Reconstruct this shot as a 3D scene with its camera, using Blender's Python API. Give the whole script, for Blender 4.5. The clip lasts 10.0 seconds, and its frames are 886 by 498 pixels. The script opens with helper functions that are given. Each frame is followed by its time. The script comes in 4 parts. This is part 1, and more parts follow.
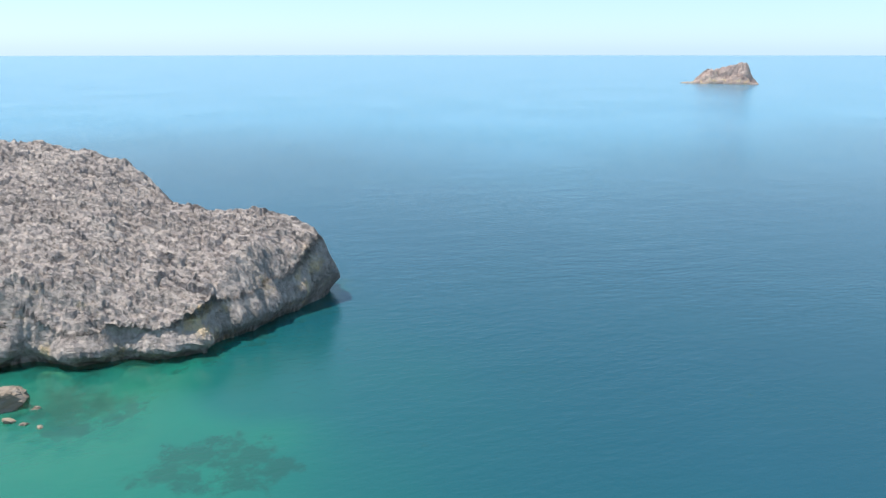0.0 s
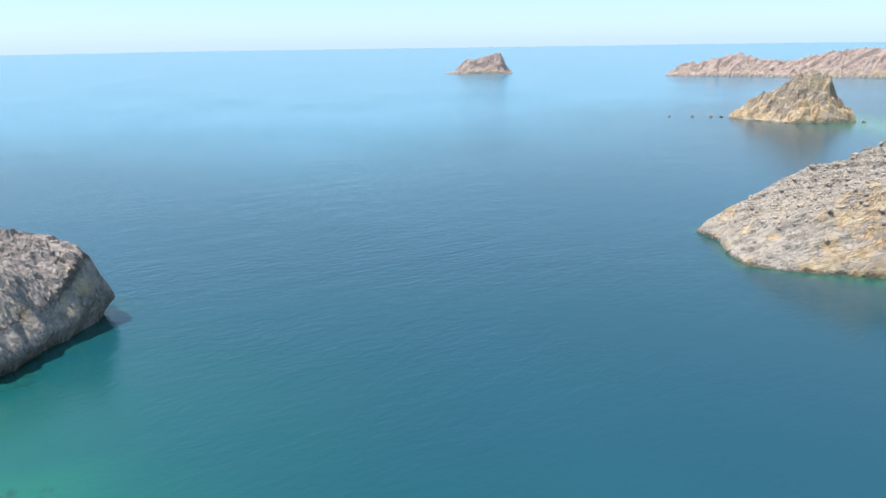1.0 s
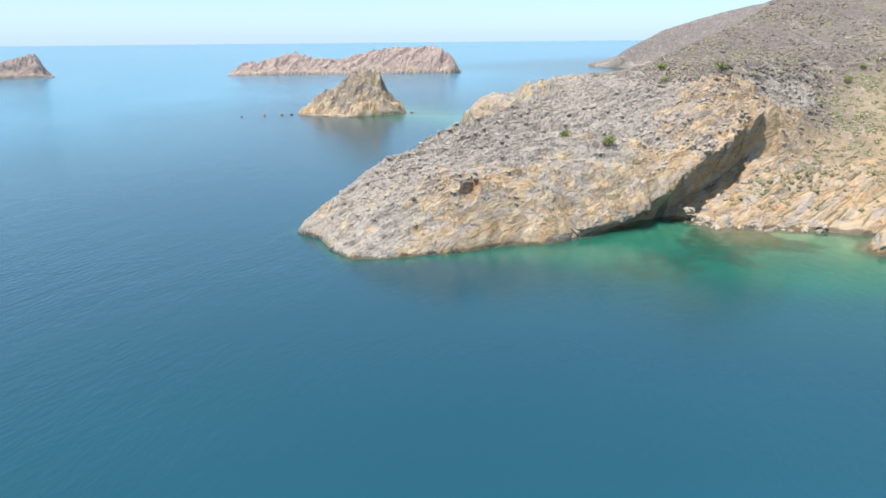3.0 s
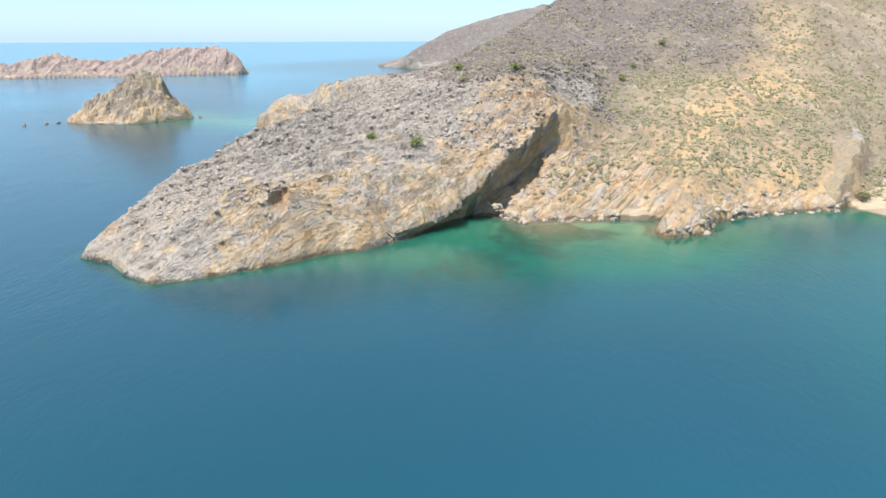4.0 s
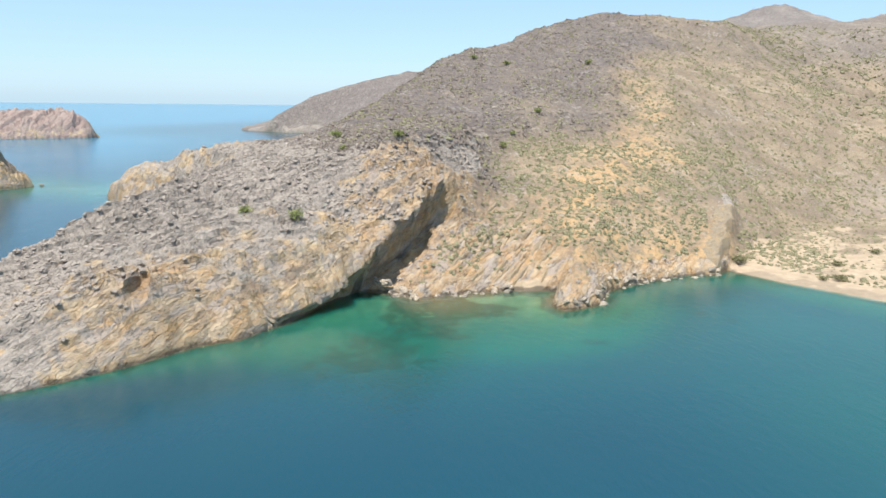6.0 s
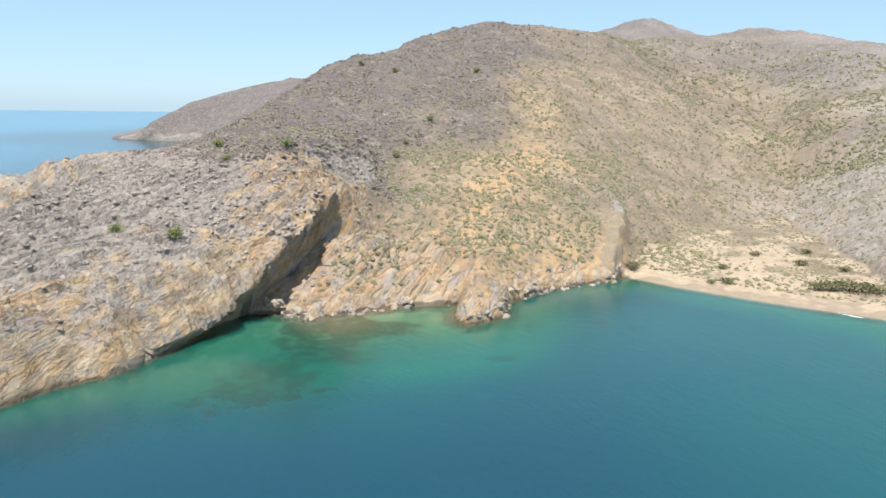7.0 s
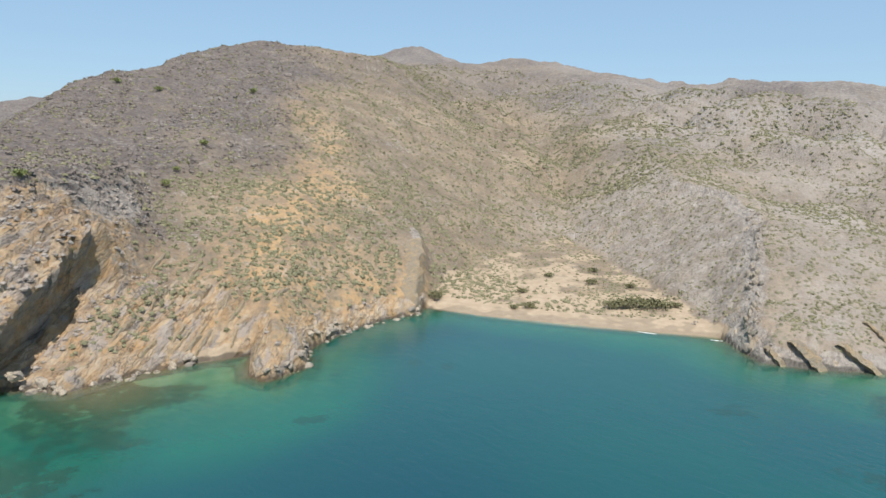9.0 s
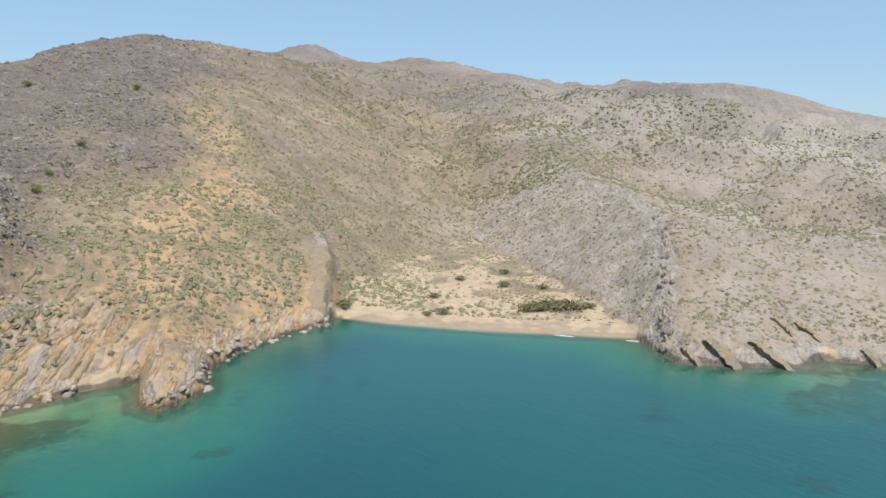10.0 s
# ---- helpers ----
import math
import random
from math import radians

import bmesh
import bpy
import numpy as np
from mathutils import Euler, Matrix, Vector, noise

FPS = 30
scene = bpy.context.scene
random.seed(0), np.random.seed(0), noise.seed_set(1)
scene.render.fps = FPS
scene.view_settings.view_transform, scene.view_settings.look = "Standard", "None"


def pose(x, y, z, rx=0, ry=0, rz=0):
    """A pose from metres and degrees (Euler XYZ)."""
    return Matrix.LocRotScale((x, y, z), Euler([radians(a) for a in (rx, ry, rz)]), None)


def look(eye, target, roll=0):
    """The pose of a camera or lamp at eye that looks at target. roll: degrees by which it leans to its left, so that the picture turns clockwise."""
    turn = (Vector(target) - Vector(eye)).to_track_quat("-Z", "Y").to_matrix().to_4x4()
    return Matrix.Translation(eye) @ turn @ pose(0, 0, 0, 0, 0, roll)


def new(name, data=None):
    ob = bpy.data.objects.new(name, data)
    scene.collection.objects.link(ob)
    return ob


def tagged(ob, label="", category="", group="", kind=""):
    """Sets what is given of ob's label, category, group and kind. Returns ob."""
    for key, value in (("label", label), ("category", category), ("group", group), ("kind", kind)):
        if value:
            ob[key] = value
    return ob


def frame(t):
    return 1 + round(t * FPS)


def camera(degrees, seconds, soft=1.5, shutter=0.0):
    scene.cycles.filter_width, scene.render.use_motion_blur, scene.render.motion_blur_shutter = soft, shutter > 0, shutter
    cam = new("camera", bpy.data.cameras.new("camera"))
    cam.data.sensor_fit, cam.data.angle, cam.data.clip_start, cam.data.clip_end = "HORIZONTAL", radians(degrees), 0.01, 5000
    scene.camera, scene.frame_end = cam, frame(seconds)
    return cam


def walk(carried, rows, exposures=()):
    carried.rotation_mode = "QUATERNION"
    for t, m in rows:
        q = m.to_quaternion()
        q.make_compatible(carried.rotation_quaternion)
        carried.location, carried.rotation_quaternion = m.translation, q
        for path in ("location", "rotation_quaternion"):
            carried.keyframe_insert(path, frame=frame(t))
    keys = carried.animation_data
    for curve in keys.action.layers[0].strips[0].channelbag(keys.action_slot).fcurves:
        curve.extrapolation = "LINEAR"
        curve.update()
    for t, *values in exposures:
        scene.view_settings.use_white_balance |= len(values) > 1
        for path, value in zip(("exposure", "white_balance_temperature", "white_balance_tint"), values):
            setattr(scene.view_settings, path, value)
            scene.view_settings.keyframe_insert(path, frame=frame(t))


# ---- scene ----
cam = camera(63.70, 10.0)
PATH = [
    (0, (17.41, -12.84, 50.12), (-73.96, 17.39, 22.96), 0.04),
    (0.5, (16.47, -13.41, 49.82), (-69.08, 30.49, 22.35), -0.54),
    (1, (14.93, -13.41, 49.60), (-62.58, 43.20, 21.54), -0.83),
    (1.5, (13.33, -12.91, 49.53), (-54.47, 54.96, 21.30), -0.88),
    (2, (11.35, -11.90, 49.55), (-46.11, 64.83, 21.09), -0.79),
    (2.5, (8.87, -10.52, 49.70), (-37.05, 73.57, 21.07), -0.71),
    (3, (6.59, -8.74, 49.78), (-26.69, 81.06, 21.00), -0.56),
    (3.2, (5.69, -7.92, 49.80), (-22.06, 83.74, 21.01), -0.42),
    (4.3, (0.63, -1.40, 49.62), (-1.06, 94.31, 20.70), -0.13),
    (4.5, (0.00, -0.00, 49.65), (-0.01, 95.71, 20.67), -0.06),
    (5, (-1.46, 3.71, 49.78), (2.90, 99.14, 20.20), 0.11),
    (5.2, (-1.94, 5.28, 49.85), (3.61, 101.23, 22.25), 0.17),
    (6.3, (-3.38, 14.04, 50.16), (12.16, 110.82, 30.35), 0.67),
    (6.5, (-3.58, 15.78, 50.16), (14.99, 112.03, 30.39), 0.69),
    (7, (-3.81, 20.33, 50.17), (23.29, 114.62, 30.79), 0.80),
    (7.5, (-3.49, 24.89, 50.17), (32.10, 116.89, 33.73), 0.82),
    (8, (-2.80, 29.23, 50.13), (44.35, 115.97, 34.26), 0.85),
    (8.5, (-2.32, 34.25, 49.94), (47.84, 119.31, 34.15), 0.91),
    (9, (-0.77, 38.65, 49.86), (54.11, 120.76, 34.18), 0.97),
    (9.5, (0.80, 43.54, 49.73), (66.15, 117.61, 34.21), 0.83),
    (10, (2.70, 48.06, 49.63), (68.63, 121.65, 34.17), 0.89),
]
walk(cam, [(t, look(eye, target, roll)) for t, eye, target, roll in PATH], [(0, 0.62, 6150, 10), (3, 0.58, 6120, 10), (4.5, 0.62, 6150, 10), (6.5, 0.42, 6200, 10), (7.5, 0.38, 6150, 10), (8.5, 0.10, 6150, 10), (9, 0.06, 6150, 10), (10, 0.08, 6150, 10)])

# ---------------------------------------------------------------- sky and sun
SUN_ELEVATION, SUN_AZIMUTH = radians(65), radians(243)      # the sun stands over the open sea
SUN_WAY = Vector((math.cos(SUN_ELEVATION) * math.cos(SUN_AZIMUTH), math.cos(SUN_ELEVATION) * math.sin(SUN_AZIMUTH), math.sin(SUN_ELEVATION)))

world = bpy.data.worlds.new("sky")
scene.world = world
world.use_nodes = True
wn = world.node_tree.nodes
sky = wn.new("ShaderNodeTexSky")
sky.sky_type = "NISHITA"
sky.sun_disc = False
sky.sun_elevation = SUN_ELEVATION
sky.sun_rotation = math.pi / 2 - SUN_AZIMUTH
sky.air_density, sky.dust_density, sky.ozone_density = 0.8, 0.5, 1.5
wn["Background"].inputs["Strength"].default_value = 0.135
veil = wn.new("ShaderNodeMix")                              # thin milky haze over the whole sky
veil.data_type = "RGBA"
veil.inputs[0].default_value = 0.62
veil.inputs[7].default_value = (2.75, 4.12, 5.2, 1)
world.node_tree.links.new(sky.outputs[0], veil.inputs[6])
world.node_tree.links.new(veil.outputs[2], wn["Background"].inputs["Color"])

sun_data = bpy.data.lights.new("sun", "SUN")
sun_data.energy, sun_data.angle, sun_data.color = 4.9, radians(0.6), (1.0, 0.92, 0.80)
sun = new("sun", sun_data)
sun.matrix_world = look(SUN_WAY * 500, (0, 0, 0))


# ---------------------------------------------------------------- arithmetic of the land
def hashed(ix, iy, seed):
    n = (ix.astype(np.int64) * 374761393 + iy.astype(np.int64) * 668265263 + seed * 974711) & 0xFFFFFFFF
    n = ((n ^ (n >> 13)) * 1274126177) & 0xFFFFFFFF
    n = ((n ^ (n >> 16)) * 2246822519) & 0xFFFFFFFF
    return ((n ^ (n >> 15)) & 0xFFFFFF) / float(0xFFFFFF)


def grain(x, y, size, seed=0):
    """Smooth noise from -1 to 1, with lumps of about that size."""
    u, v = np.asarray(x) / size, np.asarray(y) / size
    iu, iv = np.floor(u), np.floor(v)
    fu, fv = u - iu, v - iv
    su, sv = fu * fu * fu * (fu * (fu * 6 - 15) + 10), fv * fv * fv * (fv * (fv * 6 - 15) + 10)
    a, b = hashed(iu, iv, seed), hashed(iu + 1, iv, seed)
    c, d = hashed(iu, iv + 1, seed), hashed(iu + 1, iv + 1, seed)
    return 2 * ((a + (b - a) * su) * (1 - sv) + (c + (d - c) * su) * sv) - 1


def rough(x, y, size, seed=0, octaves=4, fall=0.5):
    total, weight = 0, 1.0
    for n in range(octaves):
        c, s = math.cos(n * 1.1), math.sin(n * 1.1)
        total = total + weight * grain(x * c - y * s, x * s + y * c, size / 2**n, seed + 17 * n)
        weight *= fall
    return total


def blocks(x, y, size, seed=0):
    """Broken rock: a level for each block, from 0 to 1, and how near its crack is (0 in the crack)."""
    u, v = x / size, y / size
    iu, iv = np.floor(u), np.floor(v)
    best, second, level = np.full(u.shape, 9.0), np.full(u.shape, 9.0), np.zeros(u.shape)
    for du in (-1, 0, 1):
        for dv in (-1, 0, 1):
            cu, cv = iu + du, iv + dv
            d = (cu + hashed(cu, cv, seed) - u) ** 2 + (cv + hashed(cu, cv, seed + 5) - v) ** 2
            near = d < best
            second = np.where(near, best, np.minimum(second, d))
            level = np.where(near, hashed(cu, cv, seed + 9), level)
            best = np.where(near, d, best)
    return level, np.sqrt(second) - np.sqrt(best)


def step(a, b, x):
    t = np.clip((x - a) / (b - a), 0, 1)
    return t * t * (3 - 2 * t)


def shore_distance(x, y, shore):
    """Metres from a closed shoreline, positive on the land."""
    best, inside = np.full(x.shape, 1e12), np.zeros(x.shape, bool)
    pts = np.array(shore, float)
    for (ax, ay), (bx, by) in zip(pts, np.roll(pts, -1, 0)):
        dx, dy = bx - ax, by - ay
        t = np.clip(((x - ax) * dx + (y - ay) * dy) / (dx * dx + dy * dy), 0, 1)
        best = np.minimum(best, (x - ax - t * dx) ** 2 + (y - ay - t * dy) ** 2)
        if dy:
            inside ^= ((ay > y) != (by > y)) & (x < ax + (y - ay) / dy * dx)
    return np.where(inside, 1, -1) * np.sqrt(best)


def line_distance(x, y, line):
    """Metres from an open line of (x, y, ...), signed: positive to the right of its course."""
    best, sign = np.full(x.shape, 1e12), np.ones(x.shape)
    for (ax, ay), (bx, by) in zip([p[:2] for p in line], [p[:2] for p in line[1:]]):
        dx, dy = bx - ax, by - ay
        t = np.clip(((x - ax) * dx + (y - ay) * dy) / (dx * dx + dy * dy), 0, 1)
        d = (x - ax - t * dx) ** 2 + (y - ay - t * dy) ** 2
        near = d < best
        sign = np.where(near, np.where((x - ax) * dy - (y - ay) * dx > 0, 1, -1), sign)
        best = np.minimum(best, d)
    return sign * np.sqrt(best)


class Relief:
    """Land hung like a skin between its ridges, gullies and shore."""

    def __init__(self, x0, y0, x1, y1, cell, shore, lines, under=None, bulge=1.0):
        self.x0, self.y0 = x0, y0
        if bulge != 1:      # sides that swell outwards between shore and ridge
            top = max(p[2] for line in lines for p in line)
            lines = [[(p[0], p[1], top * (p[2] / top) ** (1 / bulge)) for p in line] for line in lines]
        height, size = None, cell * 8
        while size >= cell:
            nx, ny = int((x1 - x0) / size) + 1, int((y1 - y0) / size) + 1
            gx, gy = np.meshgrid(x0 + np.arange(nx) * size, y0 + np.arange(ny) * size, indexing="ij")
            held = shore_distance(gx, gy, shore) < 0
            value = np.zeros((nx, ny))
            edge = np.zeros((nx, ny), bool)
            if under is not None:
                edge[0], edge[-1], edge[:, 0], edge[:, -1] = True, True, True, True
                value = np.where(edge, under(gx, gy), value)
                held |= edge
            for line in lines:
                for a, b in zip(line, line[1:]):
                    n = max(2, int(math.dist(a[:2], b[:2]) / size * 2) + 1)
                    for t in np.linspace(0, 1, n):
                        i, j = round((a[0] + t * (b[0] - a[0]) - x0) / size), round((a[1] + t * (b[1] - a[1]) - y0) / size)
                        if 0 <= i < nx and 0 <= j < ny and not edge[i, j]:
                            held[i, j], value[i, j] = True, a[2] + t * (b[2] - a[2])
            if height is None:
                now = np.where(held, value, 20.0)
            else:
                self.height, self.cell = height, last
                now = np.where(held, value, self(gx, gy))
            for _ in range(260):
                p = np.pad(now, 1, mode="edge")
                now = np.where(held, value, (p[2:, 1:-1] + p[:-2, 1:-1] + p[1:-1, 2:] + p[1:-1, :-2]) / 4)
            height, last = now, size
            size /= 2
        for _ in range(2):
            p = np.pad(height, 1, mode="edge")
            height = (p[2:, 1:-1] + p[:-2, 1:-1] + p[1:-1, 2:] + p[1:-1, :-2] + 2 * height) / 6
        top = max(p[2] for line in lines for p in line)
        self.height, self.cell = top * (np.maximum(height, 0) / top) ** bulge if bulge != 1 else height, last

    def __call__(self, x, y):
        nx, ny = self.height.shape
        u = np.clip((x - self.x0) / self.cell, 0, nx - 1.001)
        v = np.clip((y - self.y0) / self.cell, 0, ny - 1.001)
        i, j = u.astype(int), v.astype(int)
        s, t = u - i, v - j
        h = self.height
        return (h[i, j] * (1 - s) + h[i + 1, j] * s) * (1 - t) + (h[i, j + 1] * (1 - s) + h[i + 1, j + 1] * s) * t


def graded(start, end, fine_from, fine_to, fine, growth=1.06):
    """Places along one axis: even steps in the middle, widening towards both ends."""
    middle = list(np.arange(fine_from, fine_to, fine))
    low, high, s = [], [], fine
    while (low[-1] if low else fine_from) > start:
        s *= growth
        low.append((low[-1] if low else fine_from) - s)
    s = fine
    while (high[-1] if high else middle[-1]) < end:
        s *= growth
        high.append((high[-1] if high else middle[-1]) + s)
    return np.array(low[::-1] + middle + high)


def sheet(name, xs, ys, zs, material, smooth=False, keep=None, **attributes):
    """A mesh over a grid of places; xs, ys, zs are two-dimensional."""
    nx, ny = xs.shape
    index = np.arange(nx * ny).reshape(nx, ny)
    quads = np.stack([index[:-1, :-1], index[1:, :-1], index[1:, 1:], index[:-1, 1:]], -1).reshape(-1, 4)
    verts = np.stack([xs, ys, zs], -1).reshape(-1, 3)
    columns = {k: v.ravel() for k, v in attributes.items()}
    if keep is not None:
        quads = quads[keep.ravel()[quads].any(1)]
        used = np.unique(quads)
        place = np.zeros(nx * ny, int)
        place[used] = np.arange(len(used))
        quads, verts = place[quads], verts[used]
        columns = {k: v[used] for k, v in columns.items()}
    return raw_mesh(name, verts, quads, material, smooth, **columns)


def raw_mesh(name, verts, faces, material, smooth=False, **columns):
    """A mesh from arrays: faces all of one number of corners."""
    mesh = bpy.data.meshes.new(name)
    n, k = faces.shape
    mesh.vertices.add(len(verts))
    mesh.vertices.foreach_set("co", np.asarray(verts, np.float32).ravel())
    mesh.loops.add(n * k)
    mesh.loops.foreach_set("vertex_index", np.asarray(faces, np.int32).ravel())
    mesh.polygons.add(n)
    mesh.polygons.foreach_set("loop_start", np.arange(0, n * k, k, dtype=np.int32))
    mesh.polygons.foreach_set("use_smooth", np.full(n, smooth))
    for key, column in columns.items():
        mesh.attributes.new(key, "FLOAT", "POINT").data.foreach_set("value", np.asarray(column, np.float32))
    mesh.materials.append(material)
    mesh.update(calc_edges=True)
    mesh.validate()
    return mesh


# ---------------------------------------------------------------- materials
class Nodes:
    """A short way to wire a material."""

    def __init__(self, name):
        self.material = bpy.data.materials.new(name)
        self.material.use_nodes = True
        self.tree = self.material.node_tree
        self.shader = self.tree.nodes["Principled BSDF"]
        self.output = self.tree.nodes["Material Output"]

    def add(self, kind, **inputs):
        node = self.tree.nodes.new(kind)
        for key, value in inputs.items():
            self.put(node.inputs[int(key[1:]) if key[0] == "i" and key[1:].isdigit() else key.replace("_", " ")], value)
        return node

    def put(self, socket, value):
        if isinstance(value, bpy.types.NodeSocket):
            self.tree.links.new(value, socket)
        else:
            socket.default_value = value

    def attribute(self, name):
        node = self.add("ShaderNodeAttribute")
        node.attribute_name = name
        return node.outputs["Fac"]

    def place(self, scale=(1, 1, 1), turn=(0, 0, 0), lie=False):
        """lie: sizes along turned axes instead of scales along the world's."""
        at = self.add("ShaderNodeTexCoord").outputs["Object"]
        node = self.add("ShaderNodeMapping", Vector=at, Scale=scale, Rotation=turn)
        node.vector_type = "TEXTURE" if lie else "POINT"
        return node.outputs[0]

    def noise(self, size, detail=4, rough=0.55, at=None, **more):
        at = at or self.place()
        return self.add("ShaderNodeTexNoise", Vector=at, Scale=1 / size, Detail=detail, Roughness=rough, **more).outputs["Fac"]

    def range(self, value, a, b, c=0.0, d=1.0):
        node = self.add("ShaderNodeMapRange", Value=value, i1=a, i2=b, i3=c, i4=d)
        node.interpolation_type = "SMOOTHSTEP"
        return node.outputs[0]

    def math(self, kind, a, b=0.0):
        node = self.add("ShaderNodeMath", i0=a, i1=b)
        node.operation = kind
        return node.outputs[0]

    def mix(self, factor, a, b):
        node = self.add("ShaderNodeMix")
        node.data_type = "RGBA"
        for socket, value in zip((node.inputs[0], node.inputs[6], node.inputs[7]), (factor, a, b)):
            self.put(socket, (*value, 1) if isinstance(value, tuple) and len(value) == 3 else value)
        return node.outputs[2]

    def facets(self, at, scale):
        """Broken faces, each a plane tilted its own way: their height, and a random colour for each."""
        cut = self.add("ShaderNodeTexVoronoi", Vector=at, Scale=scale)
        tilt = self.add("ShaderNodeVectorMath", i0=cut.outputs["Color"], i1=(0.5, 0.5, 0.5))
        tilt.operation = "SUBTRACT"
        inside = self.add("ShaderNodeVectorMath", i0=at, i1=cut.outputs["Position"])
        inside.operation = "SUBTRACT"
        slope = self.add("ShaderNodeVectorMath", i0=tilt.outputs[0], i1=inside.outputs[0])
        slope.operation = "DOT_PRODUCT"
        return slope.outputs["Value"], cut.outputs["Color"]

    def bump(self, height, distance, strength=1.0, normal=None):
        node = self.add("ShaderNodeBump", Height=height, Distance=distance, Strength=strength)
        if normal:
            self.put(node.inputs["Normal"], normal)
        return node.outputs[0]


GREY = ((0.41, 0.36, 0.31), (0.24, 0.206, 0.178))
# Far islands' rock, its pink partly haze painted into the colour.
RED = ((0.39, 0.285, 0.25), (0.23, 0.165, 0.15))
BROWN = ((0.385, 0.328, 0.305), (0.225, 0.188, 0.176))
TAN = ((0.39, 0.305, 0.225), (0.19, 0.152, 0.125))
OCHRE = ((0.54, 0.405, 0.245), (0.41, 0.285, 0.16))


# The beds of rock: across them, and two ways along them.
BED_ACROSS, BED_UP, BED_LEVEL = (-0.700, 0.352, 0.621), (0.655, 0.653, 0.381), (-0.286, 0.671, -0.684)


def bed_space(m, thick, long):
    """Places counted along the beds: the third axis crosses them."""
    at = m.add("ShaderNodeTexCoord").outputs["Object"]
    sway = m.add("ShaderNodeTexNoise", Vector=at, Scale=0.11, Detail=2.0, Roughness=0.5).outputs["Color"]
    lean = m.add("ShaderNodeVectorMath", i0=sway, i1=(2.6, 2.6, 2.6))
    lean.operation = "MULTIPLY"
    at = m.add("ShaderNodeVectorMath", i0=at, i1=lean.outputs[0]).outputs[0]
    axes = []
    for way, size in ((BED_UP, long), (BED_LEVEL, long * 0.6), (BED_ACROSS, thick)):
        node = m.add("ShaderNodeVectorMath", i0=at, i1=tuple(c / size for c in way))
        node.operation = "DOT_PRODUCT"
        axes.append(node.outputs["Value"])
    return m.add("ShaderNodeCombineXYZ", X=axes[0], Y=axes[1], Z=axes[2]).outputs[0]


def rock_colour(m, tint, layers, cells, cracks, greys):
    """Weathered bedded limestone with ochre breaks; tint is how much ochre."""
    fine, wide = m.noise(0.9, 6, 0.65), m.noise(11, 5, 0.6)
    grey = m.mix(m.range(fine, 0.32, 0.66), greys[1], greys[0])
    grey = m.mix(m.range(wide, 0.45, 0.72, 0, 0.5), grey, tuple(0.3 * a + 0.7 * b for a, b in zip((0.49, 0.435, 0.37), greys[0])))
    grey = m.mix(m.range(m.noise(5, 5, 0.65), 0.52, 0.7, 0, 0.6), grey, tuple(c * 0.92 for c in greys[1]))
    ochre = m.mix(m.range(m.noise(2.2, 5, 0.65), 0.35, 0.65), OCHRE[1], OCHRE[0])
    ochre = m.mix(m.range(m.noise(4.5, 4, 0.6), 0.5, 0.68, 0, 0.8), ochre, (0.49, 0.43, 0.35))
    ochre = m.mix(m.range(tint, 0.6, 0.95, 0, 0.8), ochre, m.mix(m.range(m.noise(3.2, 5, 0.65), 0.38, 0.62), (0.38, 0.255, 0.145), (0.52, 0.39, 0.255)))
    ochre = m.mix(m.math("MULTIPLY", m.range(m.noise(6, 5, 0.65), 0.56, 0.68), 0.6), ochre, (0.52, 0.30, 0.125))
    bands = m.noise(1.0, 4, 0.6, bed_space(m, 2.4, 8.0))
    bared = m.range(tint, 0.5, 0.8)
    ochre = m.mix(m.math("MULTIPLY", m.range(bands, 0.53, 0.6, 0.0, 0.75), bared), ochre, (0.37, 0.315, 0.28))
    ochre = m.mix(m.math("MULTIPLY", m.range(bands, 0.47, 0.40, 0.0, 0.75), bared), ochre, (0.47, 0.29, 0.135))
    spots = m.math("ADD", m.math("MULTIPLY", tint, 1.0), m.math("MULTIPLY", m.math("SUBTRACT", m.noise(6.5, 6, 0.65), 0.5), 2.6))
    colour = m.mix(m.range(spots, 0.42, 0.75), grey, ochre)
    colour = m.mix(m.range(cells, 0.1, 0.9, 0.0, 0.26), colour, (0.47, 0.42, 0.36))
    colour = m.mix(m.math("MULTIPLY", m.range(layers, 0.58, 0.70), 0.35), colour, (0.20, 0.17, 0.15))
    # Cracks get a dark colour that stands in for the shade inside them.
    return m.mix(m.math("MULTIPLY", cracks, 0.55), colour, (0.14, 0.118, 0.10))


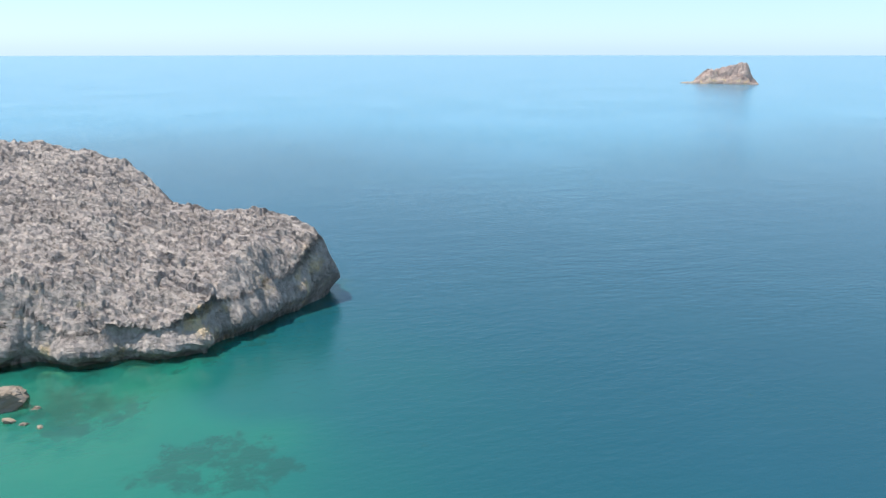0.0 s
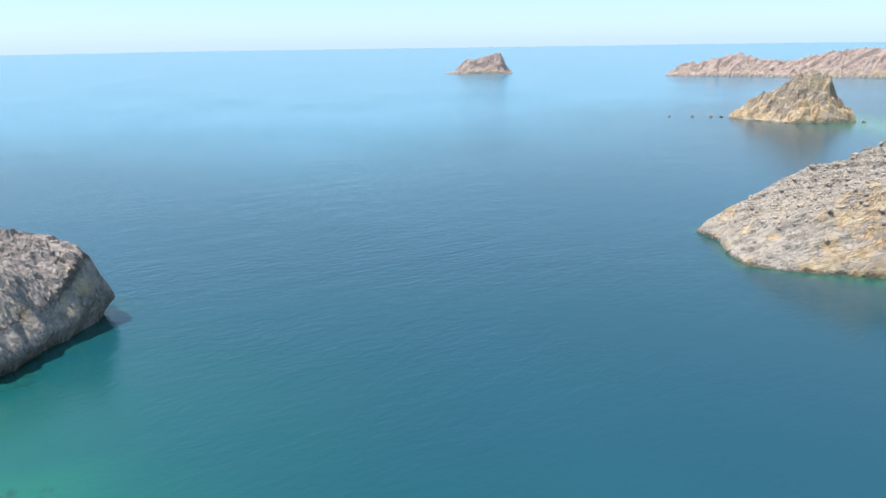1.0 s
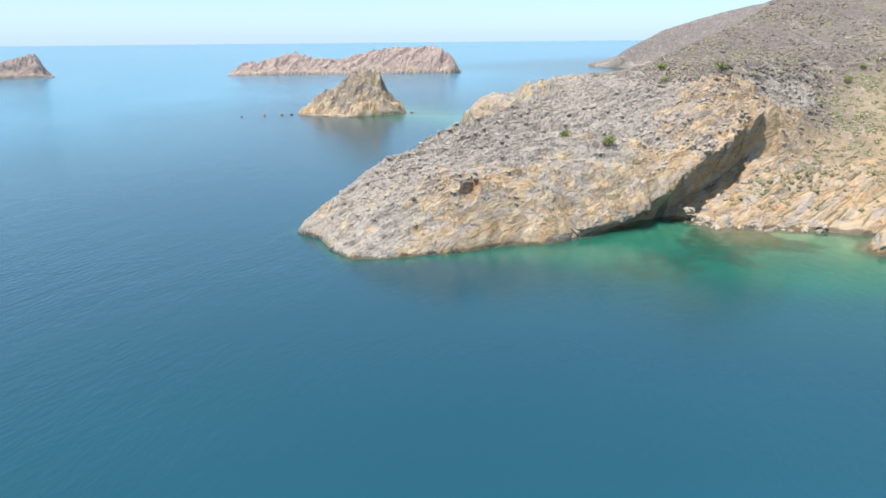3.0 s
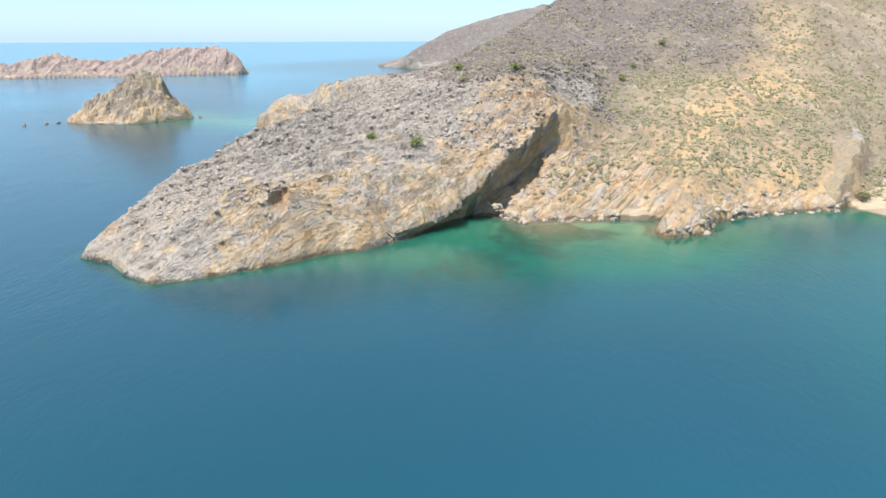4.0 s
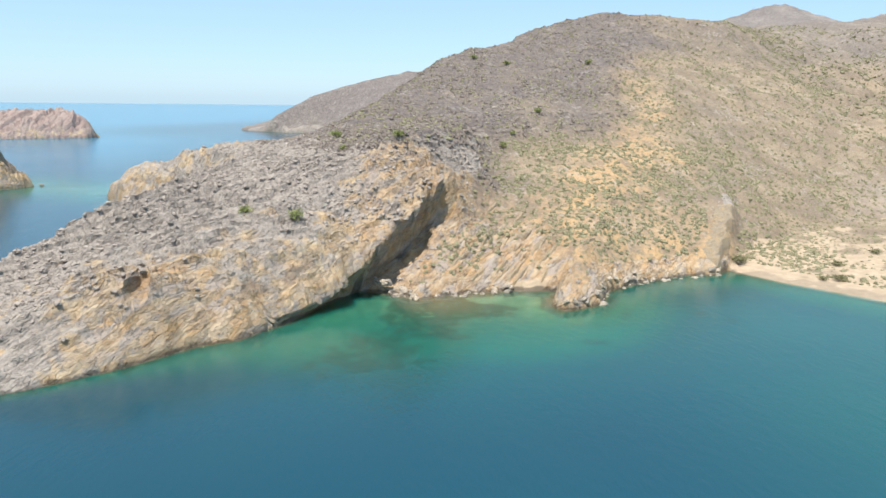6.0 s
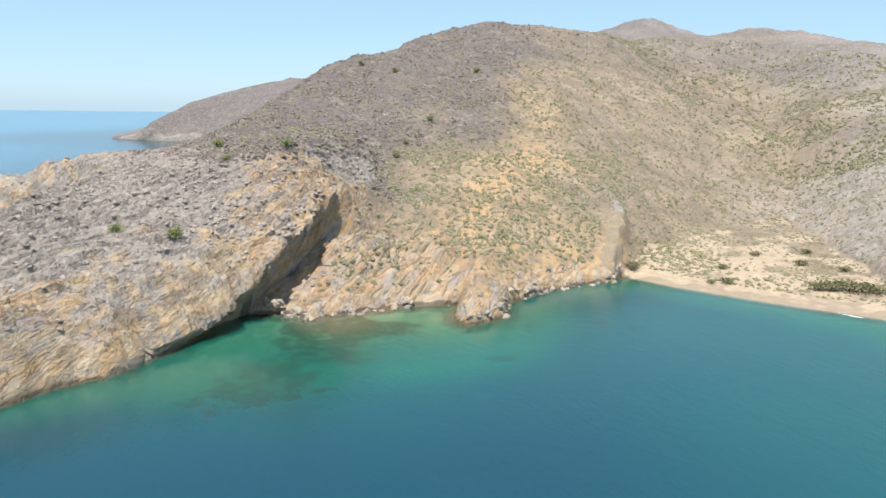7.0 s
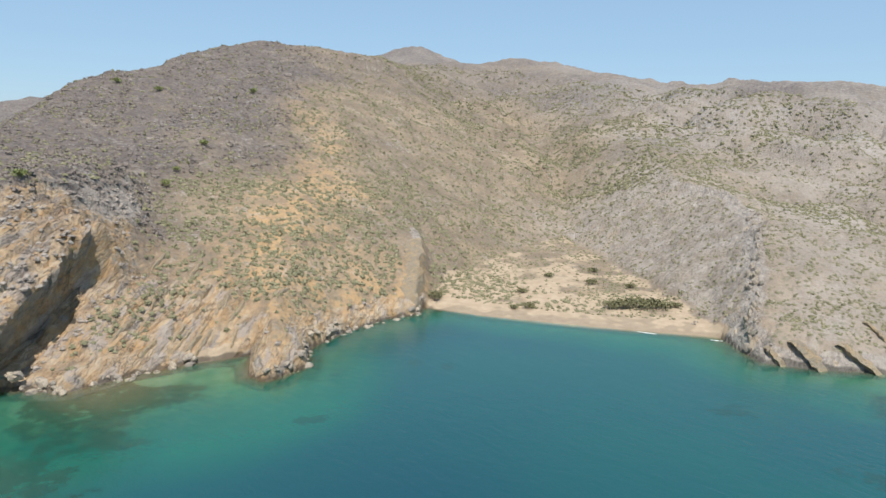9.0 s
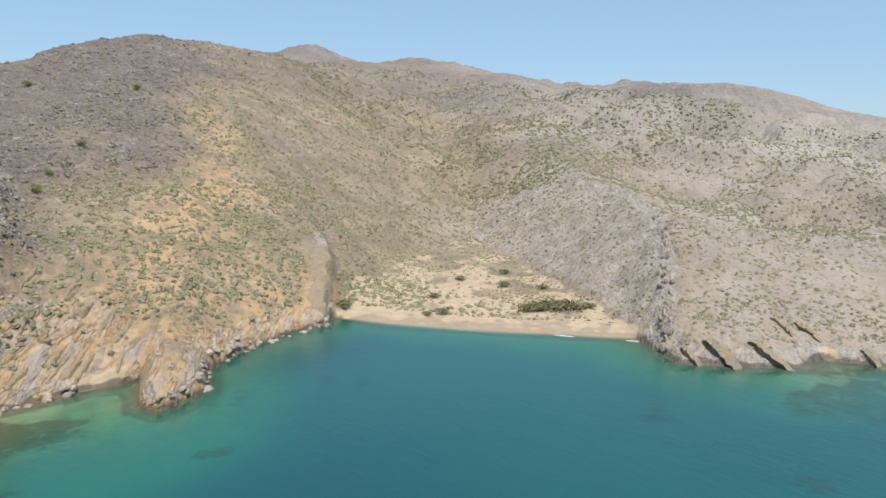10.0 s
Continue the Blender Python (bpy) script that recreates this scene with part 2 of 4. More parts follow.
def land_material(name, greys, thick=0.75, long=1.7):
    m = Nodes(name)
    scrub, sand, tint, wet_shade, pale = (m.attribute(k) for k in ("scrub", "sand", "ochre", "wet_shade", "pale"))
    brush = m.attribute("brush")
    beds = bed_space(m, thick, long)
    layers = m.noise(1.0, 5, 0.6, bed_space(m, 0.45, 2.4))
    facets, cell = m.facets(beds, 0.62)
    chips, _ = m.facets(beds, 1.5)
    gap = m.add("ShaderNodeTexVoronoi", Vector=beds, Scale=0.62)
    gap.feature = "DISTANCE_TO_EDGE"
    joints = m.math("MULTIPLY", m.range(gap.outputs["Distance"], 0.01, 0.07, 0.5, 0.0), m.range(m.noise(4, 4, 0.6), 0.45, 0.62))
    seams = m.math("ABSOLUTE", m.math("SUBTRACT", m.noise(1.0, 3, 0.55, bed_space(m, thick * 1.6, long * 2.6)), 0.5))
    seams = m.math("MULTIPLY", m.range(seams, 0.004, 0.03, 1.0, 0.0), m.range(m.noise(6, 4, 0.6), 0.4, 0.58))
    cracks = m.math("MAXIMUM", joints, seams)
    rock = rock_colour(m, tint, layers, cell, cracks, greys)
    soil = m.mix(m.range(m.noise(14, 5, 0.6), 0.35, 0.7), (0.225, 0.174, 0.126), (0.325, 0.252, 0.174))
    soil = m.mix(m.math("MULTIPLY", tint, m.range(m.noise(7, 5, 0.65), 0.4, 0.6, 0.2, 1.0)), soil, (0.46, 0.305, 0.16))
    # Pale scree tone, which also carries the painted haze of far hills.
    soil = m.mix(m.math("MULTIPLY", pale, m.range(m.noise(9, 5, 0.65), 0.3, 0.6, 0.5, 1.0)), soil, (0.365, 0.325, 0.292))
    soil = m.mix(m.range(m.noise(0.7, 5, 0.7), 0.52, 0.72, 0, 0.5), soil, (0.205, 0.172, 0.142))
    low = m.add("ShaderNodeTexVoronoi", Vector=m.place(), Scale=0.42, Randomness=1.0).outputs["Distance"]
    tufts = m.range(m.math("ADD", low, m.math("MULTIPLY", m.math("SUBTRACT", m.noise(0.8, 4, 0.7), 0.5), 0.7)), 0.22, 0.38, 1.0, 0.0)
    plants = m.mix(m.range(m.noise(3, 4, 0.6), 0.35, 0.65), (0.175, 0.165, 0.105), (0.23, 0.208, 0.15))
    soil = m.mix(m.math("MULTIPLY", tufts, 0.6), soil, plants)
    twigs = m.mix(m.range(m.noise(1.4, 5, 0.65), 0.35, 0.65), (0.095, 0.081, 0.08), (0.155, 0.134, 0.13))
    soil = m.mix(m.math("MULTIPLY", brush, m.range(m.noise(2.6, 5, 0.65), 0.3, 0.62, 0.5, 0.95)), soil, twigs)
    outcrops = m.math("MULTIPLY", m.range(m.noise(10, 6, 0.7), 0.52, 0.62), m.range(m.noise(1.6, 5, 0.7), 0.45, 0.6))
    soil = m.mix(m.math("MULTIPLY", outcrops, 0.4), soil, (0.42, 0.38, 0.335))
    stones = m.range(m.noise(0.8, 5, 0.7), 0.57, 0.66, 0.0, 0.55)
    soil = m.mix(m.math("MULTIPLY", stones, m.range(m.noise(9, 5, 0.65), 0.42, 0.6, 0.3, 1.0)), soil, (0.43, 0.385, 0.335))
    patchy = m.math("ADD", scrub, m.math("MULTIPLY", m.math("SUBTRACT", m.noise(6, 6, 0.65), 0.5), 1.1))
    # Bare rock pales the same way: scree nearby, painted haze far off.
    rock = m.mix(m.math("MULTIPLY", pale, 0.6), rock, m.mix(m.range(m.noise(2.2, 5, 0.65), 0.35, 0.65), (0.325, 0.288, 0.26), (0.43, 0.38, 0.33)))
    rock = m.mix(m.math("MULTIPLY", brush, m.range(m.noise(3.4, 6, 0.7), 0.42, 0.6, 0.08, 0.42)), rock, twigs)
    colour = m.mix(m.range(patchy, 0.35, 0.62), rock, soil)
    grains = m.mix(m.range(m.noise(2.5, 5, 0.6), 0.35, 0.7), (0.375, 0.288, 0.2), (0.45, 0.352, 0.25))
    grains = m.mix(m.range(m.noise(0.5, 4, 0.6), 0.55, 0.75, 0, 0.35), grains, (0.33, 0.26, 0.182))
    colour = m.mix(m.range(m.math("ADD", sand, m.math("MULTIPLY", m.math("SUBTRACT", m.noise(3, 5, 0.6), 0.5), 0.5)), 0.4, 0.6), colour, grains)
    # Waterline rock: wet, and darkened further for the shade under the cliffs.
    colour = m.mix(m.math("MULTIPLY", m.range(wet_shade, 0.2, 0.8), 0.7), colour, (0.055, 0.047, 0.038))
    m.put(m.shader.inputs["Base Color"], colour)
    m.put(m.shader.inputs["Roughness"], m.math("SUBTRACT", 0.93, m.math("MULTIPLY", wet_shade, 0.4)))
    m.put(m.shader.inputs["Specular IOR Level"], 0.2)
    split = m.math("SUBTRACT", m.math("MULTIPLY", layers, 0.7), m.math("MULTIPLY", cracks, 0.35))
    broken = m.math("ADD", split, m.math("ADD", m.math("MULTIPLY", facets, 0.75), m.math("MULTIPLY", chips, 0.5)))
    broken = m.math("MULTIPLY", broken, m.range(scrub, 0.3, 0.7, 1.0, 0.15))
    relief = m.math("ADD", m.math("MULTIPLY", m.noise(1.3, 8, 0.72), 0.8), broken)
    relief = m.math("MULTIPLY", relief, m.range(sand, 0.3, 0.7, 1.0, 0.06))
    m.put(m.shader.inputs["Normal"], m.bump(relief, 0.8, 0.85))
    return m.material


def seabed_colours(m):
    sandy = m.mix(m.range(m.noise(3, 5, 0.6), 0.35, 0.65), (0.16, 0.19, 0.115), (0.235, 0.25, 0.16))
    weed = m.math("ADD", m.attribute("reef"), m.math("MULTIPLY", m.math("SUBTRACT", m.noise(4.5, 8, 0.7), 0.5), 3.0))
    weedy = m.mix(m.noise(1.1, 5, 0.7), (0.04, 0.036, 0.018), (0.15, 0.11, 0.055))
    return m.mix(m.range(weed, 0.45, 0.6), sandy, weedy)


def seabed_material():
    m = Nodes("sandy_seabed")
    m.put(m.shader.inputs["Base Color"], seabed_colours(m))
    m.put(m.shader.inputs["Roughness"], 0.95)
    m.put(m.shader.inputs["Normal"], m.bump(m.noise(1.2, 5, 0.6), 0.3))
    return m.material


def water_material():
    """Sea water: clear over the shallows, its own blue and green body where it is deep, wind ripples."""
    m = Nodes("sea_water")
    depth, green = m.attribute("depth"), m.attribute("green")
    body = m.mix(green, (0.005, 0.046, 0.072), (0.010, 0.112, 0.078))
    body = m.mix(m.range(m.noise(60, 4, 0.6), 0.35, 0.7, 0, 0.35), body, (0.005, 0.049, 0.080))
    weed = m.math("ADD", m.attribute("weed"), m.math("MULTIPLY", m.math("SUBTRACT", m.noise(4.5, 8, 0.7), 0.5), 3.0))
    body = m.mix(m.range(weed, 0.35, 0.8, 0.0, 0.6), body, (0.010, 0.048, 0.038))
    # Far from shore the body is paler: haze painted into the water colour.
    body = m.mix(m.attribute("offshore"), body, (0.034, 0.165, 0.255))
    m.put(m.shader.inputs["Base Color"], body)
    m.put(m.shader.inputs["IOR"], 1.45)
    m.put(m.shader.inputs["Roughness"], 0.17)
    fine = m.noise(1.3, 5, 0.6, m.place((1, 0.42, 1), (0, 0, 0.5)))
    swell = m.noise(7, 3, 0.5, m.place((1, 0.32, 1), (0, 0, 0.35)))
    gusts = m.math("MULTIPLY", m.range(m.noise(120, 4, 0.55), 0.35, 0.65, 0.35, 1.0), m.range(m.attribute("offshore"), 0.0, 0.4, 0.7, 1.3))
    waves = m.math("ADD", m.math("MULTIPLY", fine, 0.42), m.math("MULTIPLY", swell, 0.5))
    normal = m.bump(m.math("MULTIPLY", waves, gusts), 0.7, 0.6)
    m.put(m.shader.inputs["Normal"], normal)
    clear = m.add("ShaderNodeBsdfPrincipled", Base_Color=m.mix(m.range(depth, 0.1, 2.2), (0.80, 0.90, 0.70), (0.15, 0.66, 0.48)), Roughness=0.05, IOR=1.33, Transmission_Weight=1.0, Normal=normal)
    through_it = m.math("MAXIMUM", m.math("SUBTRACT", m.math("POWER", 2.718, m.math("MULTIPLY", depth, -0.31)), 0.03), 0.0)
    both = m.add("ShaderNodeMixShader", i0=through_it, i1=m.shader.outputs[0], i2=clear.outputs[0])
    m.tree.links.new(both.outputs[0], m.output.inputs["Surface"])
    return m.material


def leaf_material(name, dark, light):
    m = Nodes(name)
    rand = m.add("ShaderNodeNewGeometry").outputs["Random Per Island"]
    m.put(m.shader.inputs["Base Color"], m.mix(m.math("ADD", m.math("MULTIPLY", rand, 0.7), m.math("MULTIPLY", m.noise(6, 4), 0.3)), dark, light))
    m.put(m.shader.inputs["Roughness"], 0.8)
    m.put(m.shader.inputs["Specular IOR Level"], 0.15)
    return m.material


LAND, RED_LAND = land_material("dry_hillside", GREY), land_material("hazy_reddish_rock", RED, 2.0, 6.0)
BROWN_LAND, TAN_LAND = land_material("brown_limestone", BROWN, 0.55, 0.9), land_material("tan_rock", TAN, 1.2, 3.0)
SEABED, WATER = seabed_material(), water_material()


# ---------------------------------------------------------------- the mainland: shore, ridges, gullies
SHORE = [
    (-93, 148.5), (-84, 144.8), (-76.5, 136.8), (-68, 132), (-60, 135.6), (-47, 144.6), (-36, 155.5), (-28, 159), (-24, 165), (-19, 170),
    (-12, 184), (-4, 196), (3, 193.5), (12, 187), (23, 191), (38, 193), (50, 192), (45, 178), (47, 173.5), (57, 178),
    (63, 190), (77, 199), (92, 205), (102, 205), (108, 211), (117, 195), (131, 177), (140, 165), (157, 146), (150, 134),
    (147, 128), (153, 119), (166, 108), (174, 109), (182, 97),
]
SHORE_HIDDEN = [
    (205, 65), (250, 0), (330, -120), (1690, -140), (1690, 1890), (100, 1890), (-150, 1300), (-189, 1177), (-122, 1099),
    (-100, 1084), (-60, 1075), (-28, 1000), (-10, 900), (0, 700), (-30, 560), (-90, 450), (-118, 412), (-131, 395), (-112, 345), (-85, 300), (-92, 240), (-96, 190), (-95, 160),
]
SPINE = [(-91, 149, 1), (-89, 153, 4), (-83, 161, 10), (-77, 180, 15.5), (-70, 195, 20), (-60, 215, 24), (-40, 240, 30.5), (-20, 248.5, 35), (-7, 254, 39.5)]
MAIN_RIDGE = [(-7, 254, 40), (10, 300, 49), (30, 360, 60), (48, 410, 69), (70, 440, 77), (95, 465, 85.5), (132, 500, 99.5), (165, 510, 108), (190, 515, 111), (225, 496, 106), (245, 488, 103)]
HIGH_RIDGE = [(245, 488, 103), (310, 570, 106), (420, 670, 122), (500, 720, 132), (568, 728, 142), (590, 675, 130), (560, 550, 110), (505, 460, 92), (489, 399, 91), (528, 378, 100.5), (530, 334, 97), (546, 302, 92), (560, 270, 80), (577, 222, 66), (620, 100, 45), (640, -60, 30)]
FAR_RIDGE = [(-180, 1110, 4), (-116, 1110, 31), (-35, 1115, 61), (65, 1114, 87), (98, 1111, 89), (300, 1200, 120), (600, 1350, 170), (853, 1442, 245), (1100, 1400, 180), (1500, 1200, 150)]
BACK_KNOLL = [(-17, 259, 36), (-40, 290, 33.6), (-62, 312, 28), (-72, 319, 27), (-84, 329, 25.5), (-92, 334, 22), (-101, 340, 18), (-113, 360, 9), (-129, 394, 1)]
KNOLL_FOOT = [(-104, 336, 3), (-94, 329.5, 6.5), (-84, 324, 11), (-72, 313.8, 17), (-60, 303, 22.5), (-48, 285, 26)]
SADDLE = [(-27, 268, 34.3), (-30, 290, 33.2), (-34, 308, 30.5), (-42, 335, 21), (-52, 400, 7)]
BACK_GULLY = [(-96, 314, 2.5), (-86, 300, 7), (-76, 280, 11), (-62, 264, 19)]
SHOULDER = [(-80, 149, 5), (-66, 145, 10), (-45, 154, 15), (-37, 166, 15), (-25, 177, 14.5), (-12, 187, 18)]
SLAB = [(-40, 178, 20), (-18.5, 190, 21), (-4, 209, 29.5), (9, 218, 40), (34, 252, 41)]
LIP = [(-24, 164, 1.2), (-18, 170, 1.8), (-11, 177, 3.4), (-3.7, 184, 8), (1.8, 189, 13), (9.5, 197, 18.3), (14, 201, 23), (20, 207, 27.4), (25, 212, 30)]
SLAB_FOOT = [(-4, 195.5, 0.3), (5, 202, 3), (9, 205, 6), (17, 210.5, 12.5), (21, 213, 17.5), (27, 217, 26), (31, 220, 31)]
INLET_SLOPE = [(12, 189, 1.5), (24, 204, 9), (39, 225, 19), (48, 263, 34), (67, 288, 46.5)]
SPUR_RIM = [(46.2, 181, 2.4), (46.4, 177.5, 2.6), (47.6, 175, 2.4), (52, 176.9, 2.6), (56.4, 179.3, 3.2), (59.4, 185, 4), (61.5, 189.5, 3.6), (68, 194.5, 2.6), (77, 200.5, 2.2), (92, 206.5, 2.0)]
SPUR = [(48, 176.5, 3), (52, 184, 7), (58, 197, 10), (71, 217, 17), (79, 233, 23), (77, 253, 30)]
LEDGE = [(103.6, 207.3, 2.5), (107, 212, 5.5), (112, 219, 9.5), (120.5, 233, 17), (123, 250, 24), (123, 291, 37.5), (145, 350, 59.5), (156, 420, 82), (190, 515, 111)]
LEDGE_FOOT = [(108, 209.5, 1.0), (115.5, 219, 3.2), (124.5, 233, 8.5), (131, 253, 18)]
FLAT_EDGE = [(112, 212, 1.4), (122, 223, 3.0), (150, 243, 5.0), (185, 263, 6.5), (218, 271, 6.5)]
FLAT_OTHER = [(158, 150, 1), (170, 172, 3), (190, 210, 4), (216, 262, 6)]
GULLY = [(218, 268, 6.4), (268, 325, 21), (285, 344, 29), (330, 420, 50), (400, 500, 76), (470, 600, 108)]
HILL_FLANK = [(167, 257, 8.3), (233, 337, 33), (310, 477, 66)]
EAST_RIDGE = [(150, 132, 2), (158, 138, 7), (177, 149, 15.5), (195, 163, 21.5), (211, 174, 25.5), (240, 205, 29), (250, 238, 32), (286, 275, 41), (340, 385, 54), (430, 480, 88), (500, 570, 112), (568, 728, 142)]
EAST_CREST = [(202, 163, 26), (224, 155, 22.5), (231, 149, 21.5), (243, 135, 18.5), (253, 120, 16), (265, 80, 12), (300, 20, 8)]
EAST_FACE = [(160, 121, 4), (185, 118, 6.5), (200, 100, 5)]
EAST_GULLY = [(300, 235, 30), (290, 195, 18), (305, 150, 10), (330, 90, 5)]
EAST_HILL = [(337, 187, 29), (420, 260, 55), (528, 378, 98)]
EAST_FOOT = [(160, 151, 1.5), (172, 160, 4.5), (180, 168, 8.5)]

LINES = [SPINE, MAIN_RIDGE, HIGH_RIDGE, FAR_RIDGE, BACK_KNOLL, KNOLL_FOOT, SADDLE, BACK_GULLY, INLET_SLOPE, SPUR, SPUR_RIM, LEDGE, LEDGE_FOOT,
         FLAT_EDGE, FLAT_OTHER, GULLY, HILL_FLANK, EAST_RIDGE, EAST_CREST, EAST_FACE, EAST_GULLY, EAST_HILL, EAST_FOOT]
COAST = SHORE + SHORE_HIDDEN
SLAB_COAST = SHORE[:8] + [(-24, 164), (-12, 175.8), (0, 187.5), (7, 189)] + SHORE[13:] + SHORE_HIDDEN     # as the overhanging slab bounds it
wide_relief = Relief(-300, -150, 1700, 1900, 5, COAST, LINES + [SHOULDER, SLAB, LIP])
near_relief = Relief(-104, 92, 336, 332, 1, SLAB_COAST, LINES + [SHOULDER, SLAB, LIP], wide_relief)
floor_relief = Relief(-34, 150, 66, 250, 1, COAST, LINES + [SLAB_FOOT], wide_relief)


def lip_frame(x, y):
    """Metres along the lip of the slab, and metres out from it over the inlet."""
    return (x + 24) * 0.7141 + (y - 164) * 0.7000, (x + 24) * 0.7000 - (y - 164) * 0.7141


def inside_near(x, y):
    return step(-100, -92, x) * step(332, 318, x) * step(94, 100, y) * step(328, 312, y)


# the headland that the flight starts beside
WEST_SHORE = [(-122, 9), (-116, 2.5), (-113.5, -1.5), (-108, -6.5), (-105, -12), (-100.5, -15), (-99.5, -24), (-101.5, -30), (-101, -37), (-105.5, -44), (-104, -50), (-112, -71), (-140, -100), (-230, -120), (-235, -60), (-190, -42), (-160, -22), (-152, -5), (-140, 8), (-128, 12)]
WEST_LINES = [
    [(-119.5, 7, 11.5), (-114, 2, 10.5), (-109, -4, 9.5), (-104, -11, 9), (-102.5, -15, 7.5), (-102, -22, 4.6), (-103, -35, 4.2), (-107.5, -47, 4.8), (-115, -68, 5.5)],
    [(-123, 8, 14), (-128, 5, 15), (-131, 0, 17), (-135, -12, 17), (-141, -21, 18.5), (-147, -25, 22), (-151, -29, 26), (-158, -40, 28.5), (-166, -50, 29.5), (-168, -60, 29.5), (-175, -90, 26)],
    [(-110, -30, 11), (-110, -47, 12.5), (-118, -70, 14)],
    [(-125, -31, 18), (-128, -50, 19), (-135, -70, 20)],
    [(-112, -12, 12.5), (-120, -5, 14.5)],
]
west_relief = Relief(-240, -125, -90, 20, 1, WEST_SHORE, WEST_LINES)


def bed_depth(x, y):
    """Depth of the sea under a place, from the shores and shoals near it."""
    off = np.minimum(-shore_distance(x, y, COAST), -shore_distance(x, y, WEST_SHORE))
    off = np.maximum(off, 0)
    cove = np.exp(-((x - 135) / 32) ** 2 - ((y - 172) / 32) ** 2)
    shelf = 15 + 46 * np.exp(-((x - 18) / 40) ** 2 - ((y - 165) / 36) ** 2) + 26 * np.exp(-((x - 178) / 42) ** 2 - ((y - 85) / 42) ** 2)
    shelf = shelf + 60 * np.exp(-((x + 70) / 45) ** 2 - ((y + 45) / 45) ** 2) - 8 * np.exp(-((x + 55) / 40) ** 2 - ((y - 125) / 30) ** 2)
    deep = 13 * (1 - np.exp(-((off + 0.5) / shelf) ** 1.35)) + (3.4 - 2.3 * step(100, 140, x)) * (1 - cove) * step(0, 2.5, off) * (1 - np.exp(-((x - 26) / 30) ** 2 - ((y - 184) / 15) ** 2))
    deep = deep + 7 * step(-26, -10, y) * step(-70, -84, x) + step(0, 3, off) * ( 4 * np.exp(-((x + 78) / 32) ** 2 - ((y - 140) / 20) ** 2))
    deep = deep + 1.8 * step(-55, -85, x) * step(60, 20, y) * step(30, 5, off)
    t = np.clip(((x + 186) * 56 + (y - 440) * -35) / (56 * 56 + 35 * 35), -0.5, 1.5)
    shoal = np.hypot(x + 186 - 56 * t, y - 440 + 35 * t)
    deep = np.minimum(deep, 1.6 + 11 * (1 - np.exp(-(shoal / 34) ** 2)))
    reef_flat = np.clip(1.0 * np.exp(-((x - 20) / 20) ** 2 - ((y - 178) / 13) ** 2) + 0.7 * np.exp(-((x - 146) / 13) ** 2 - ((y - 100) / 9) ** 2) + np.exp(-((x - 166) / 15) ** 2 - ((y - 101) / 9) ** 2), 0, 1) * step(0, 2, off)
    deep = deep + 0.8 * reef_flat * (np.minimum(deep, 1.1) - deep)
    return deep + 0.25 * rough(x, y, 18, 3) * np.minimum(off / 10, 1)


